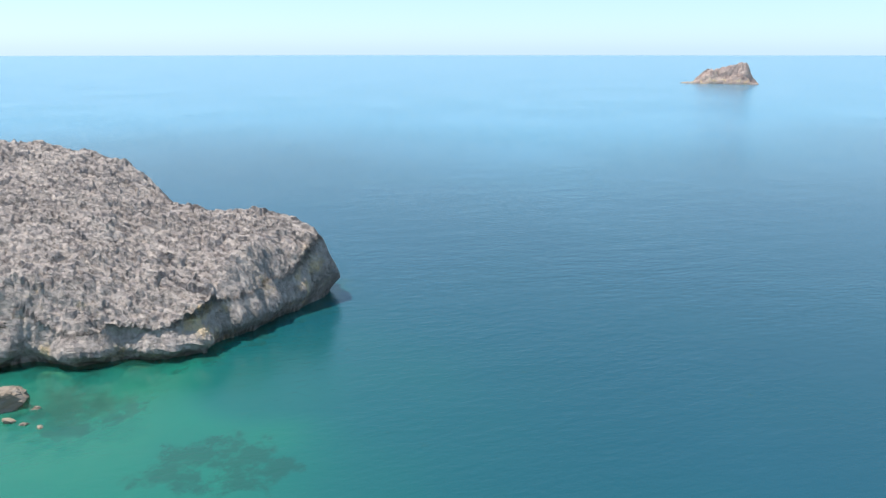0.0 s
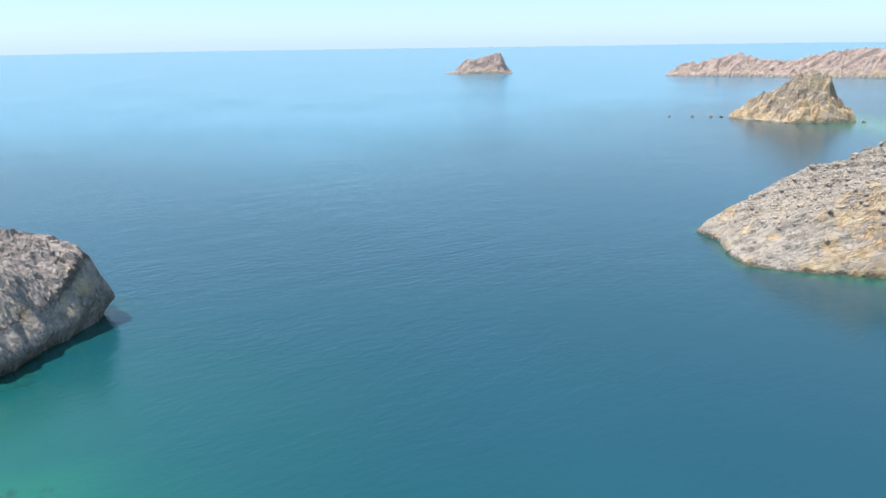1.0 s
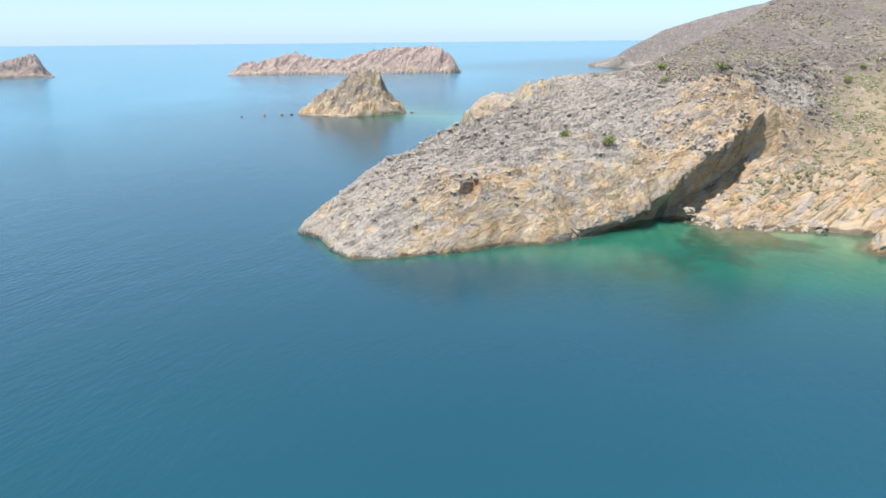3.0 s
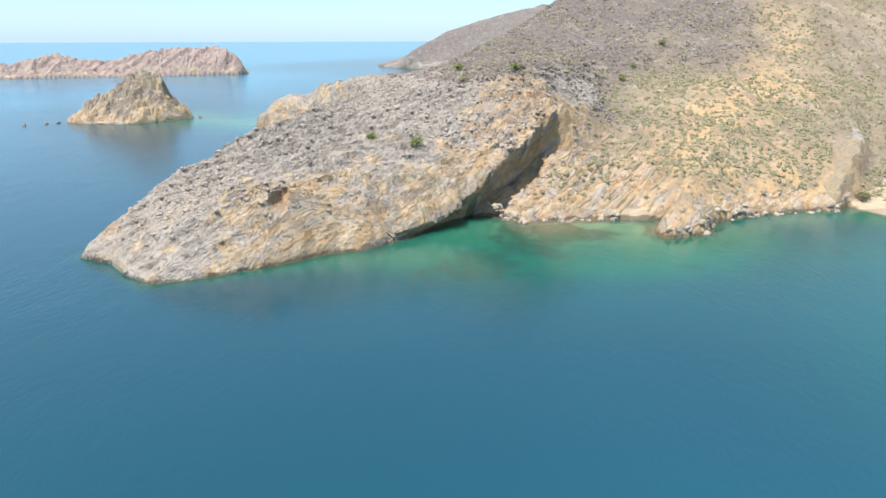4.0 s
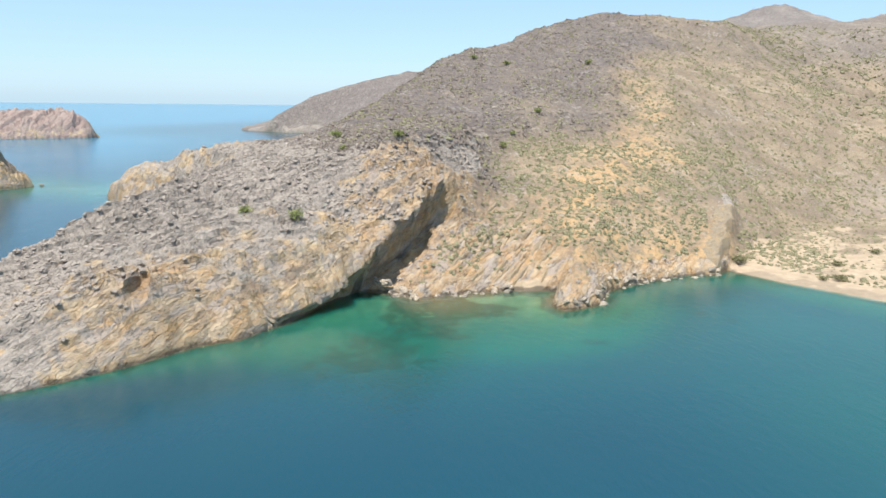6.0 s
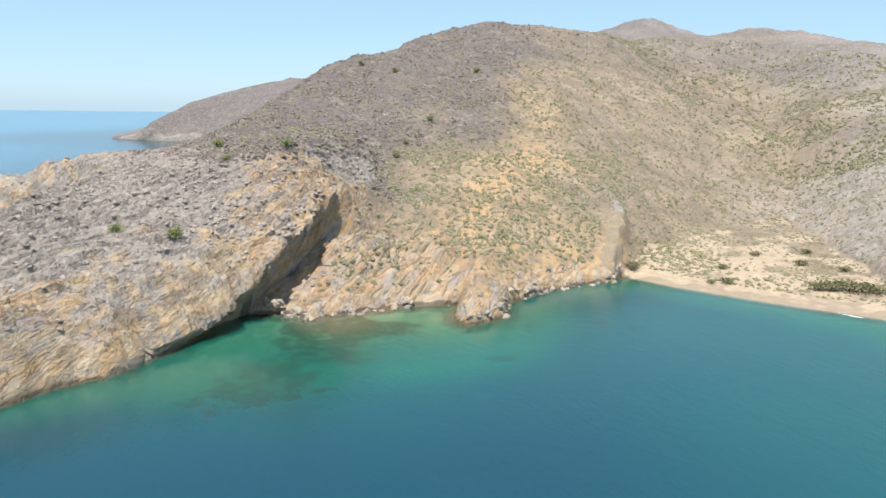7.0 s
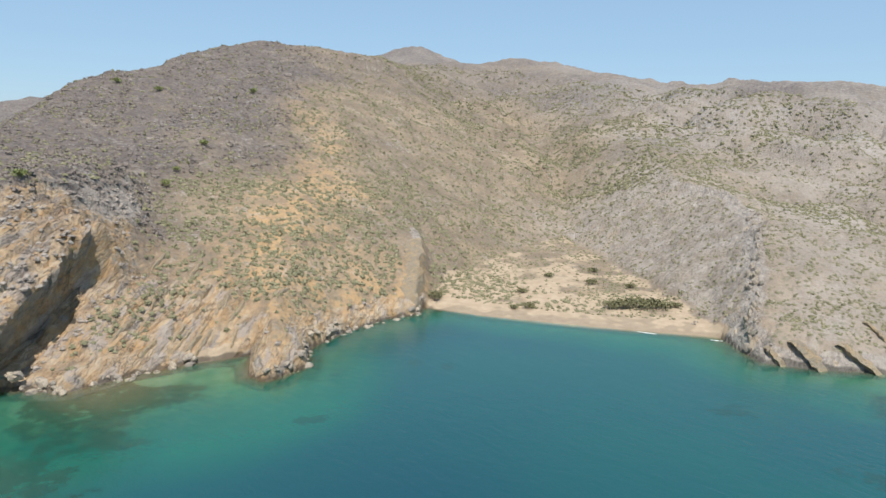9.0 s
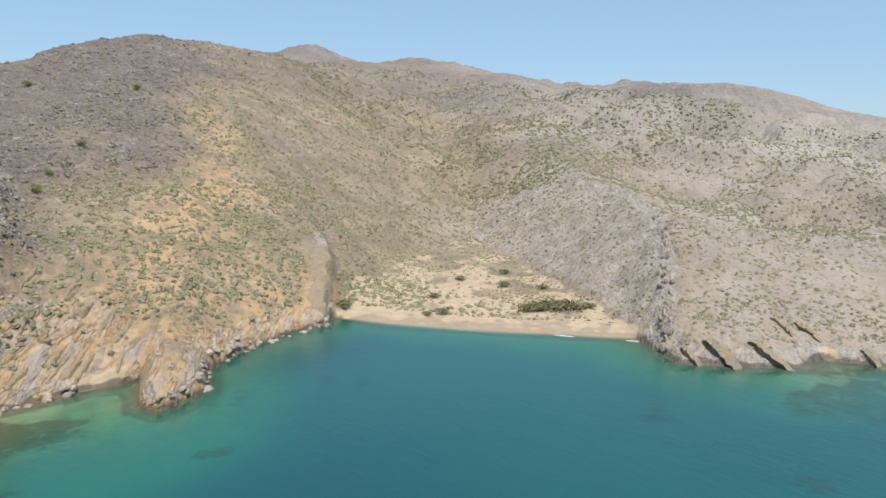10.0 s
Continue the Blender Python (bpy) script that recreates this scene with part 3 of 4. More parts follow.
def land_height(x, y, under=None):
    """Height of the mainland, with its broken rock and scree, and the masks of what covers it. under: the places below the slab."""
    along, out = lip_frame(x, y)
    if under is None:
        under = out > 0
    low = under & (along > -3) & (along < 72) & (out > -14) & (out < 28)
    off = np.where(low, shore_distance(x, y, COAST), shore_distance(x, y, SLAB_COAST))
    w = inside_near(x, y)
    h = wide_relief(x, y) * (1 - w) + near_relief(x, y) * w
    f = step(27, 14, out) * step(-3, 1, along) * step(72, 66, along) * low
    h = h * (1 - f) + floor_relief(x, y) * f
    land = step(-0.4, 1.2, off)
    slab_side = line_distance(x, y, GREY_EDGE)                     # positive on the scrub side
    slab_side = slab_side + 5 * rough(x, y, 22, 8, 3)
    grey = np.where(low, 0, step(6, -6, slab_side)) * step(650, 560, y)
    flat = flat_mask(x, y)
    strand = flat * np.clip(step(14, 9, off + 3 * grain(x, y, 9, 77)) + 0.6 + 0.5 * rough(x, y, 13, 78, 4) - 0.25 * step(40, 75, off), 0, 1)
    inlet = 0.9 * np.exp(-((x - 12) / 12) ** 2 - ((y - 206) / 9) ** 2) + np.exp(-((x - 30) / 26) ** 2 - ((y - 203) / 15) ** 2)
    cliffy = step(6.5, 2, off) * (1 - flat)
    high_brush = step(22, 48, h) * (0.97 + 0.15 * rough(x, y, 30, 88, 3))
    east_side = line_distance(x, y, EAST_RIDGE)
    east_edge = east_side + 12 * rough(x, y, 22, 97, 3)
    scree = step(4, -4, east_side) * step(-92, -36, east_edge) * step(150, 165, x) * step(330, 260, y) * (1 - flat)
    ledge = np.exp(-((line_distance(x, y, LEDGE) + 1) / 2.2) ** 2) * step(245, 232, y)
    ribs = np.exp(-((east_side + 1) / 4) ** 2) * step(300, 200, y)
    bare = np.maximum.reduce([grey * (1 - np.clip(high_brush, 0, 1)), cliffy, np.clip(inlet, 0, 1), 0.47 * scree, ledge, 0.8 * ribs, step(252, 285, y) * step(-40, -56, x) * step(16, 4, np.abs(line_distance(x, y, KNOLL_FOOT) + 4)) * step(600, 500, y)])
    rocky = np.clip(bare, 0, 1) * (1 - flat)
    # tilted beds broken into blocks
    u, v = 0.72 * x + 0.69 * y, -0.69 * x + 0.72 * y
    warp = 1.6 * grain(x, y, 9, 4)
    big, big_crack = blocks(u * 0.42 + 0.3 * warp, v + 0.25 * u + warp, 2.9, 11)
    small, crack = blocks(u * 0.6, v + 0.25 * u + warp, 1.35, 23)
    lumps = rough(x, y, 14, 31, 4)
    broken = 1.6 * (big - 0.5) + 0.8 * (small - 0.5) - 0.4 * step(0.14, 0.0, crack) - 0.6 * step(0.12, 0, big_crack)
    w_ = 0.72 * out - 0.12 * along + 1.6 * grain(x, y, 13, 64) + 0.45 * grain(x, y, 3.5, 65)
    course = np.floor((0.6 * x + 0.8 * y + 2 * grain(x, y, 8, 66)) / 7)
    tread = (w_ / 3.4 + hashed(course, 0 * course, 67)) % 1.0
    thin = (w_ / 1.25 + hashed(course + 31, 0 * course, 68)) % 1.0
    ledges = (1.7 * (tread - 0.5) + 0.75 * (thin - 0.5)) * (0.7 + 0.5 * grain(x, y, 17, 69))
    broken = 0.36 * broken + ledges * np.where(x < 60, 1, 0.45 + 0.6 * ribs)
    rib = 1.0 - np.abs(grain(u / 9, v + 0.6 * grain(x, y, 7, 6), 2.3, 13)) * 2 + 0.5 * grain(u / 5, v, 0.9, 14)
    ribbed = np.exp(-((x - 33) / 26) ** 2 - ((y - 204) / 16) ** 2) * (under | (along > 70) | (out > 0))
    broken = broken * np.where((along > -2) & (along < 72) & (out <= 0), step(0, -3.5, out) * 0.85 + 0.15, 1)
    broken = broken * (1 - 0.8 * ribbed) + 1.9 * ribbed * rib
    h = h + land * (rocky * broken * step(-0.5, 4, off) * np.where(off < 6, 0.8, 1) * (1 - 0.75 * scree) + (1 - flat) * (0.75 * lumps * step(0, 8, off) + 0.25 * rough(x, y, 1.6, 41, 2))
                    + flat * 0.12 * rough(x, y, 5, 3, 3))
    # a low cliff on the knoll behind the saddle
    knoll = step(252, 285, y) * step(-30, -58, x) * step(600, 500, y)
    wall = line_distance(x, y, KNOLL_FOOT) + 1.8 * rough(x, y, 9, 58, 3) + 1.2 * (big - 0.5)
    h = h + land * knoll * step(-36, -56, x) * (4.0 * step(2.2, -1.2, wall) * np.exp(-(np.minimum(wall, 0) / 9) ** 2) - 1.5 * step(9, 0, wall) * (wall > 0))
    far = step(230, 420, y)
    h = h + land * far * (3.2 * rough(x, y, 60, 51, 4) + 1.1 * rough(x, y, 16, 52, 3))
    high = np.minimum(np.abs(line_distance(x, y, HIGH_RIDGE)), np.minimum(np.abs(line_distance(x, y, EAST_RIDGE)), np.abs(line_distance(x, y, MAIN_RIDGE))))
    spurs = np.abs(grain(x + 14 * grain(x, y, 50, 55), y, 46, 53)) + 0.5 * np.abs(grain(x, y, 21, 54))
    h = h - land * 15 * np.clip(0.55 - spurs, -0.5, 0.55) * step(12, 60, high) * step(225, 300, x) * step(900, 700, y)
    h = h + 6 * np.exp(-((x - 853) / 90) ** 2 - ((y - 1442) / 120) ** 2)
    rim = (1 - flat) * (0.9 + 0.5 * grain(x, y, 5, 61))
    h = np.where(off > 0, np.maximum(h, 0.02 * off) + rim * step(0.0, 1.0, off), h)
    h = np.where(off <= 0, -bed_depth(x, y) + 0.12, h)
    ochre = np.clip(0.95 * np.clip(inlet, 0, 1) + 0.5 * knoll + 0.7 * step(4, 18, slab_side) * np.exp(-(((line_distance(x, y, ORANGE) + 5 * rough(x, y, 26, 99, 3)) / 11) ** 2)) + 0.35 * step(4, 30, slab_side) * step(118, 90, x) * step(320, 260, y) + 0.5 * np.exp(-((x - 113) / 5) ** 2 - ((y - 254) / 9) ** 2) + 0.55 * np.exp(-((x - 247) / 15) ** 2 - ((y - 236) / 18) ** 2) + (0.15 + 0.5 * step(30, 50, x)) * step(14, 2, off)
                    + 0.52 * np.exp(-((x + 42) / 32) ** 2 - ((y - 152) / 14) ** 2) + 0.18 * step(20, 10, h) + 0.4 * np.exp(-((out + 8) / 14) ** 2) * step(-35, -22, along) * step(76, 66, along) + 0.8 * np.exp(-((out + 3) / 5) ** 2) * step(28, 42, along) * step(98, 80, along) + 0.3 * np.exp(-((line_distance(x, y, EAST_CREST) / 9) ** 2)) * step(200, 215, x) + 0.35 * ledge + 0.6 * ribbed * grain(u / 10, v, 3.0, 19), 0, 1) * (1 - 0.6 * step(118, 140, x))
    # Pale scree and soil; on the farther hills also distance haze painted into colour.
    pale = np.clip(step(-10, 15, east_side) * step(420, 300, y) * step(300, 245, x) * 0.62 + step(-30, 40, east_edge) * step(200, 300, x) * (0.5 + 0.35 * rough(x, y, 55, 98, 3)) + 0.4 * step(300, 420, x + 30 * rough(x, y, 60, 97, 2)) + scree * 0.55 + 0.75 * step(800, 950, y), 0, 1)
    brush = np.clip(step(38, -14, slab_side + 16 * rough(x, y, 34, 96, 3)) * (0.6 + 0.5 * step(20, 50, h)) + 0.45 * step(60, 90, h) + 0.22 * step(252, 300, x) * (1 + rough(x, y, 45, 94, 3)) - 0.5 * knoll + 0.45 * step(28, 52, along) * step(80, 70, along) * step(-3, -7, out) * step(-45, -25, out) + 0.25 * step(800, 950, y) + 0.2 * rough(x, y, 40, 89, 3), 0, 1)
    # Wet band at the water with cliff-foot shade painted in, taller past x 143.
    wet_shade = step(1.0, 0.4, h * np.where(x > 143, 0.6, 1) + 0.5 * grain(x, y, 2.5, 71)) * (1 - 0.55 * flat)
    shingle = np.exp(-((x - 42) / 6) ** 4 - ((y - 193) / 1.0) ** 2) + np.exp(-((x - 176.5) / 2) ** 2 - ((y - 107.5) / 2.6) ** 2)
    strand = np.clip(strand + 1.2 * shingle, 0, 1)
    return h, off, dict(scrub=np.clip(1 - rocky, 0, 1), sand=strand, ochre=ochre, wet_shade=wet_shade, pale=pale, brush=brush, strewn=np.clip(rocky - 0.9 * ribbed - scree, 0, 1))


def flat_mask(x, y):
    return np.clip(step(-2, 2, shore_distance(x, y, BEACH)), 0, 1)


GREY_EDGE = [(-60, 120), (-24, 164), (2, 189), (25, 212), (31, 219), (48, 263), (67, 288), (118, 382), (165, 500), (180, 600)]
ORANGE = [(50, 200), (72, 230), (90, 250), (104, 268), (116, 294), (124, 312), (132, 350), (150, 400)]
BEACH = [(108.5, 210), (117, 219), (126, 229), (142, 238), (165, 247), (195, 262), (216, 268), (206, 240), (190, 210), (172, 172), (160, 151), (157, 144), (130, 175), (116, 194)]

# The sheet's rows run with the lip of the slab, and fold back under it.
FOLD = 4.34
along, out = np.meshgrid(graded(-125, 1750, -62, 172, 0.5, 1.016), np.sort(np.concatenate([graded(-900, 700, -55.0, 151, 0.5, 1.016), np.arange(-4.25, 0, 0.5)])), indexing="ij")
fold = step(0, 4, along) * step(69, 60, along)
REACH = np.interp(along, [0, 8, 15, 22, 30, 38, 50, 60, 69], [1.0, 3.0, 5.0, 6.8, 7.8, 8.6, 7.2, 5.0, 2.6])
q = np.clip((out + FOLD) / FOLD, 0, 1)
top_side, middle = out <= -FOLD, (out > -FOLD - 0.05) & (out < 0) & (fold > 0.001)
target = np.where(top_side, out + FOLD * np.exp(np.minimum(out + FOLD, 0) / 14), np.where(out >= 0, out - REACH * np.exp(-np.maximum(out, 0) / 8), -REACH * q ** 1.15))
jag = 2.2 * (blocks(along * 0.45, 0 * along + 3.3, 1.0, 71)[0] - 0.5) + 1.2 * rough(along, 0 * along, 5, 72, 3) + 0.7 * (blocks(along * 1.1, 0 * along + 1.7, 1.0, 73)[0] - 0.5)
jag = jag * step(6, 26, along)
laid = out + fold * (target - out)
gx, gy = -24 + 0.7141 * along + 0.7000 * laid, 164 + 0.7000 * along - 0.7141 * laid
height, off, masks = land_height(gx, gy, out >= 0)
jut = fold * jag * np.exp(-((out + FOLD) / 2.6) ** 2)                # the lip is broken into blocks
gx, gy = gx + 0.7000 * jut, gy - 0.7141 * jut
qm, fm = q[middle], fold[middle]
lip_x, lip_y = -24 + 0.7141 * along[middle], 164 + 0.7000 * along[middle]
lip_z, _, lip_masks = land_height(lip_x - 0.35, lip_y + 0.36, np.zeros(qm.shape, bool))
deep = REACH[middle]
back_z, _, back_masks = land_height(lip_x - 0.7000 * deep, lip_y + 0.7141 * deep, np.ones(qm.shape, bool))
back_z = np.where(along[middle] < 38, np.minimum(back_z, -0.8), back_z)
height[middle] = fm * (np.maximum(lip_z, 1.0) * (1 - qm) + back_z * qm) + (1 - fm) * height[middle]
height[middle] += 0.7 * fm * jag[middle] * (1 - qm)
wave = fm * 0.9 * rough(along[middle], out[middle] * 2, 4, 95, 3) * np.sin(np.pi * qm)
gx[middle] += 0.7000 * wave
gy[middle] -= 0.7141 * wave
off[middle] = 5
# The underside's ochre is rock colour plus warm bounced light painted in.
for k in masks:
    masks[k][middle] = fm * {"ochre": 0.8, "scrub": 0.0, "strewn": 0.0}.get(k, lip_masks[k] * (1 - qm) + back_masks[k] * qm) + (1 - fm) * masks[k][middle]
# a small cave high in the face of the headland
cave = step(1.15, 0.75, np.hypot((gx + 46.3) / 2.0, (height - 14.0) / 3.2)) * step(145, 148, gy) * step(164, 160, gy)
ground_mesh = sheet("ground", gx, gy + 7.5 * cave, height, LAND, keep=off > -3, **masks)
ground = tagged(new("ground", ground_mesh), "dry grey and ochre rocky hillside with scrub, gullies and a sandy cove", "hillside", kind="structure")

bx, by = np.meshgrid(graded(-4900, 4900, -130, 200, 2.0, 1.10), graded(-4900, 4900, -70, 230, 2.0, 1.10), indexing="ij")
bed = bed_depth(bx, by)
bank = np.minimum(-shore_distance(bx, by, COAST), -shore_distance(bx, by, WEST_SHORE))
in_cove = np.exp(-((bx - 135) / 28) ** 2 - ((by - 172) / 28) ** 2)
# weedy reefs: a brown flat along the inlet, dark beds in deeper water, patches off the east shore and the low headland
REEFS = [[(5, 184), (14, 188), (24, 188), (37, 180), (33, 174), (24, 167), (17, 156), (15, 154), (7, 157), (1, 167)],
         [(1, 167), (-9, 157), (-13, 155), (-16, 142), (-4, 134), (7, 139), (11, 145), (7, 157)],
         [(138, 98), (144, 106), (158, 104), (168, 105), (180, 98), (190, 80), (160, 78), (141, 85)],
         [(-98, -44), (-84, -44), (-80, -34), (-80, -26), (-84, -24), (-92, -32)],
         [(-76, -22), (-72, -13), (-62, -4), (-56, -8), (-60, -18), (-66, -22)]]
sway = 3.2 * rough(bx, by, 11, 57, 3)
reef = 0.72 * np.maximum.reduce([step(-3.5, 3.5, shore_distance(bx, by, line) + sway) for line in REEFS]) + 0.55 * step(7, 2, bank) * (1 - in_cove)
reef = reef + np.maximum.reduce([0.8 * np.exp(-((bx - x) / r) ** 2 - ((by - y) / r) ** 2) for x, y, r in ((115, 114, 4.5), (47, 151, 3.5), (84, 163, 3), (79, 168, 3), (109, 87, 5), (62, 172, 3))])
seabed = tagged(new("seabed", sheet("seabed", bx, by, -bed - 0.25, SEABED, smooth=True, reef=reef)), "pale sandy seabed with dark weedy reef patches", "seabed", kind="structure")
green = np.clip(0.6 * np.exp(-((bx - 15) / 50) ** 2 - ((by - 158) / 30) ** 2) + 0.85 * step(13.5, 4.5, bed) + 0.5 * step(150, 60, bank) * step(30, 100, bx) + 0.95 * np.exp(-((bx + 62) / 55) ** 2 - ((by + 45) / 55) ** 2), 0, 1)
# offshore marks where haze is painted into the water and ripples grow.
water = tagged(new("water", sheet("water", bx, by, 0 * bx, WATER, smooth=True, depth=bed, green=green, weed=reef, offshore=step(60, 330, bank))), "calm blue sea, turquoise over the shallows, lightly rippled", "sea", kind="structure")
water.visible_shadow = False


def outcrop(name, label, shore, lines, cell, ochre_level, category, lean_by=0.0, grown=0.0, seed=0, relief=None, blocky=1.0, bulge=0.72, material=None):
    """A headland or island of bare broken rock that stands in the sea."""
    pts = np.array(shore, float)
    (x0, y0), (x1, y1) = pts.min(0) - 6 * cell, pts.max(0) + 6 * cell
    land = relief or Relief(x0, y0, x1, y1, max(cell, 1), shore, lines, None, bulge)
    x, y = np.meshgrid(np.arange(x0, x1, cell), np.arange(y0, y1, cell), indexing="ij")
    o = shore_distance(x, y, shore)
    h = land(x, y)
    size = max(cell * 2.2, 0.85)
    u, v = 0.5 * x + 0.87 * y, -0.87 * x + 0.5 * y
    big, big_crack = blocks(u * 0.5, v, size * 3, seed)
    small, crack = blocks(u * 0.6, v, size, seed + 3)
    k = cell ** 0.6 * blocky
    h = h + step(0, 3 * cell, o) * k * (1.7 * (big - 0.5) + 1.1 * (small - 0.5) - 0.5 * step(0.15, 0, crack) - 0.5 * step(0.12, 0, big_crack) + 1.0 * rough(x, y, 12 * max(cell, 1), seed + 7, 3))
    w_ = 0.8 * x - 0.6 * y + 1.5 * grain(x, y, 5 * size, seed + 20)
    h = h + step(0, 3 * cell, o) * k * 0.9 * ((w_ / (2.6 * size)) % 1.0 - 0.5)
    h = np.where(o > 0, np.maximum(h, 0.25) + 0.8 * step(0, 1.5 * cell, o), -3.0)
    cx, cy = np.gradient(o, cell)
    face = 2.6 * (lean_by > 0)                              # the outer band of the sheet stands up as the undercut face
    q = np.clip(o / max(face, 0.01), 0, 1)
    if face:
        lip = np.where(o < face, land(x + cx * (face + 0.8 - o), y + cy * (face + 0.8 - o)) + 0.6 * grain(x, y, 3, seed + 40), h)
        h = np.where((o > 0) & (o < face), -0.6 + (lip + 0.6) * q ** 0.8, h)
        hollow = np.clip(1.6 * grain(x, y, 7, seed + 31) + 0.5 * grain(x, y, 2.6, seed + 32), -0.4, 1.2)
        flute = lean_by * (1 - step(0, 0.38, q)) + 2.0 * step(0.25, 1.0, q) + (1.7 * hollow + 0.8 * rough(x, y, 3, seed + 33, 3)) * np.sin(np.pi * np.clip(q, 0, 1)) ** 0.7
        new_o = np.where(o < face, flute, o - (face - 2.0) * np.exp(-(o - face) / 9))
        move = np.where(o > 0, new_o - o, lean_by)
    else:
        move = 0 * o
    ochre = np.clip(ochre_level + (0.35 if not face else 0.25) * step(8, 2, o), 0, 1)
    # The dark foot is wet rock plus painted shade.
    looks = dict(scrub=np.full(o.shape, grown), sand=0 * o, ochre=ochre, pale=0 * o, brush=0 * o, wet_shade=step(1.0, 0.2, h + 0.3 * grain(x, y, 2.5, 5)))
    if not face:
        return tagged(new(name, sheet(name, x + cx * move, y + cy * move, h, material or LAND, keep=o > -2 * cell, **looks)), label, category)
    looks["ochre"] = np.clip(looks["ochre"] + 0.55 * np.exp(-((x + 103) / 5) ** 2 - ((y + 12) / 6) ** 2) * (h < 8), 0, 1)
    root = tagged(new(name), label, category)
    for piece, keep, words in (("plateau", o >= face, "pitted brown-grey rock top"), ("cliff_face", (o > -2 * cell) & (o < face), "fluted cliff, undercut at the water")):
        child = new(piece, sheet(piece, x + cx * move, y + cy * move, h, material or LAND, keep=keep, **looks))
        child.parent = root
        tagged(child, words)
    return root


outcrop("rock_headland", "low grey limestone headland, jagged and undercut, standing in green water", WEST_SHORE, WEST_LINES, 0.36, 0.0, "headland", 2.2, 0, 5, west_relief, 1.2, 0.72, BROWN_LAND)
outcrop("rock_islet", "small ochre and grey rock islet with a broken cliff", [(-250, 407), (-230, 401), (-208, 400), (-192, 418), (-183, 435), (-198, 458), (-230, 452), (-248, 424)],
        [[(-247, 409, 2), (-231, 415, 15), (-221, 419, 21.5), (-210, 425, 29.5), (-203, 428, 28.5), (-198.5, 430, 26.5)], [(-222, 414, 21), (-215, 417, 26), (-209, 420, 28.5), (-202, 423.5, 27)], [(-226, 409, 10), (-216, 411.5, 12.5), (-207, 415.5, 14), (-198, 420.5, 14), (-194, 428, 13), (-187, 432, 4)], [(-240, 403.8, 1.5), (-222, 403.5, 2.5), (-206, 404, 2.5)]], 0.9, 0.45, "islet", 0, 0.1, 15, None, 2.6, 0.8, TAN_LAND)
outcrop("distant_island", "long bare reddish-brown island far out on the sea", [(-612, 815), (-560, 828), (-480, 866), (-400, 895), (-326, 925), (-318, 950), (-360, 985), (-450, 950), (-540, 905), (-600, 850)],
        [[(-600, 824, 5), (-560, 850, 22), (-530, 868, 30), (-500, 880, 22), (-482, 888, 16), (-440, 908, 28), (-400, 925, 37), (-355, 943, 36), (-336, 941, 31), (-325, 940, 25)]], 2.2, 0.1, "island", 0, 0.15, 25, None, 2.0, 0.85, RED_LAND)
outcrop("distant_islet", "small bare reddish rock islet far out on the sea", [(-905, 660), (-870, 680), (-832, 716), (-822, 735), (-850, 755), (-890, 715)],
        [[(-893, 670, 4), (-868, 700, 21), (-848, 722, 33), (-841, 728, 27)]], 1.6, 0.1, "islet", 0, 0.1, 35, None, 2.2, 0.9, RED_LAND)


# ---------------------------------------------------------------- plants
def tuft_template(rng, cards, flat=0.75):
    """A shrub of folded leaf cards in a dome of radius 1: places and quads."""
    verts, quads = [], []
    for k in range(4):                                                  # a jagged dome, then leaves that stand out of it
        for j in range(6):
            a, e = (j + 0.5 * (k % 2)) * np.pi / 3 + rng.normal(0, 0.12), k * 0.5
            s = 0.8 * rng.uniform(0.72, 1.1)
            verts.append(np.array([s * np.cos(a) * np.cos(e), s * np.sin(a) * np.cos(e), s * flat * np.sin(e) - 0.1 * (k == 0)]))
    quads += [[6 * k + j, 6 * k + (j + 1) % 6, 6 * k + 6 + (j + 1) % 6, 6 * k + 6 + j] for k in range(3) for j in range(6)]
    for _ in range(cards):
        a, r, z = rng.uniform(0, 2 * np.pi), rng.uniform(0.1, 0.95) ** 0.7, rng.uniform(0.05, 1.0)
        r = (0.55 + 0.45 * r) * math.sqrt(max(0.05, 1 - z * z))
        c = np.array([r * np.cos(a), r * np.sin(a), z * flat])
        d = rng.normal(size=3)
        d /= np.linalg.norm(d)
        e = np.cross(d, rng.normal(size=3))
        e /= np.linalg.norm(e)
        s = rng.uniform(0.14, 0.27)
        n = len(verts)
        bend = np.cross(d, e) * s * 0.4
        verts += [c - d * s, c - e * s * 0.7 + bend, c + d * s, c + e * s * 0.7 + bend]
        quads.append([n, n + 1, n + 2, n + 3])
    return np.array(verts), np.array(quads)


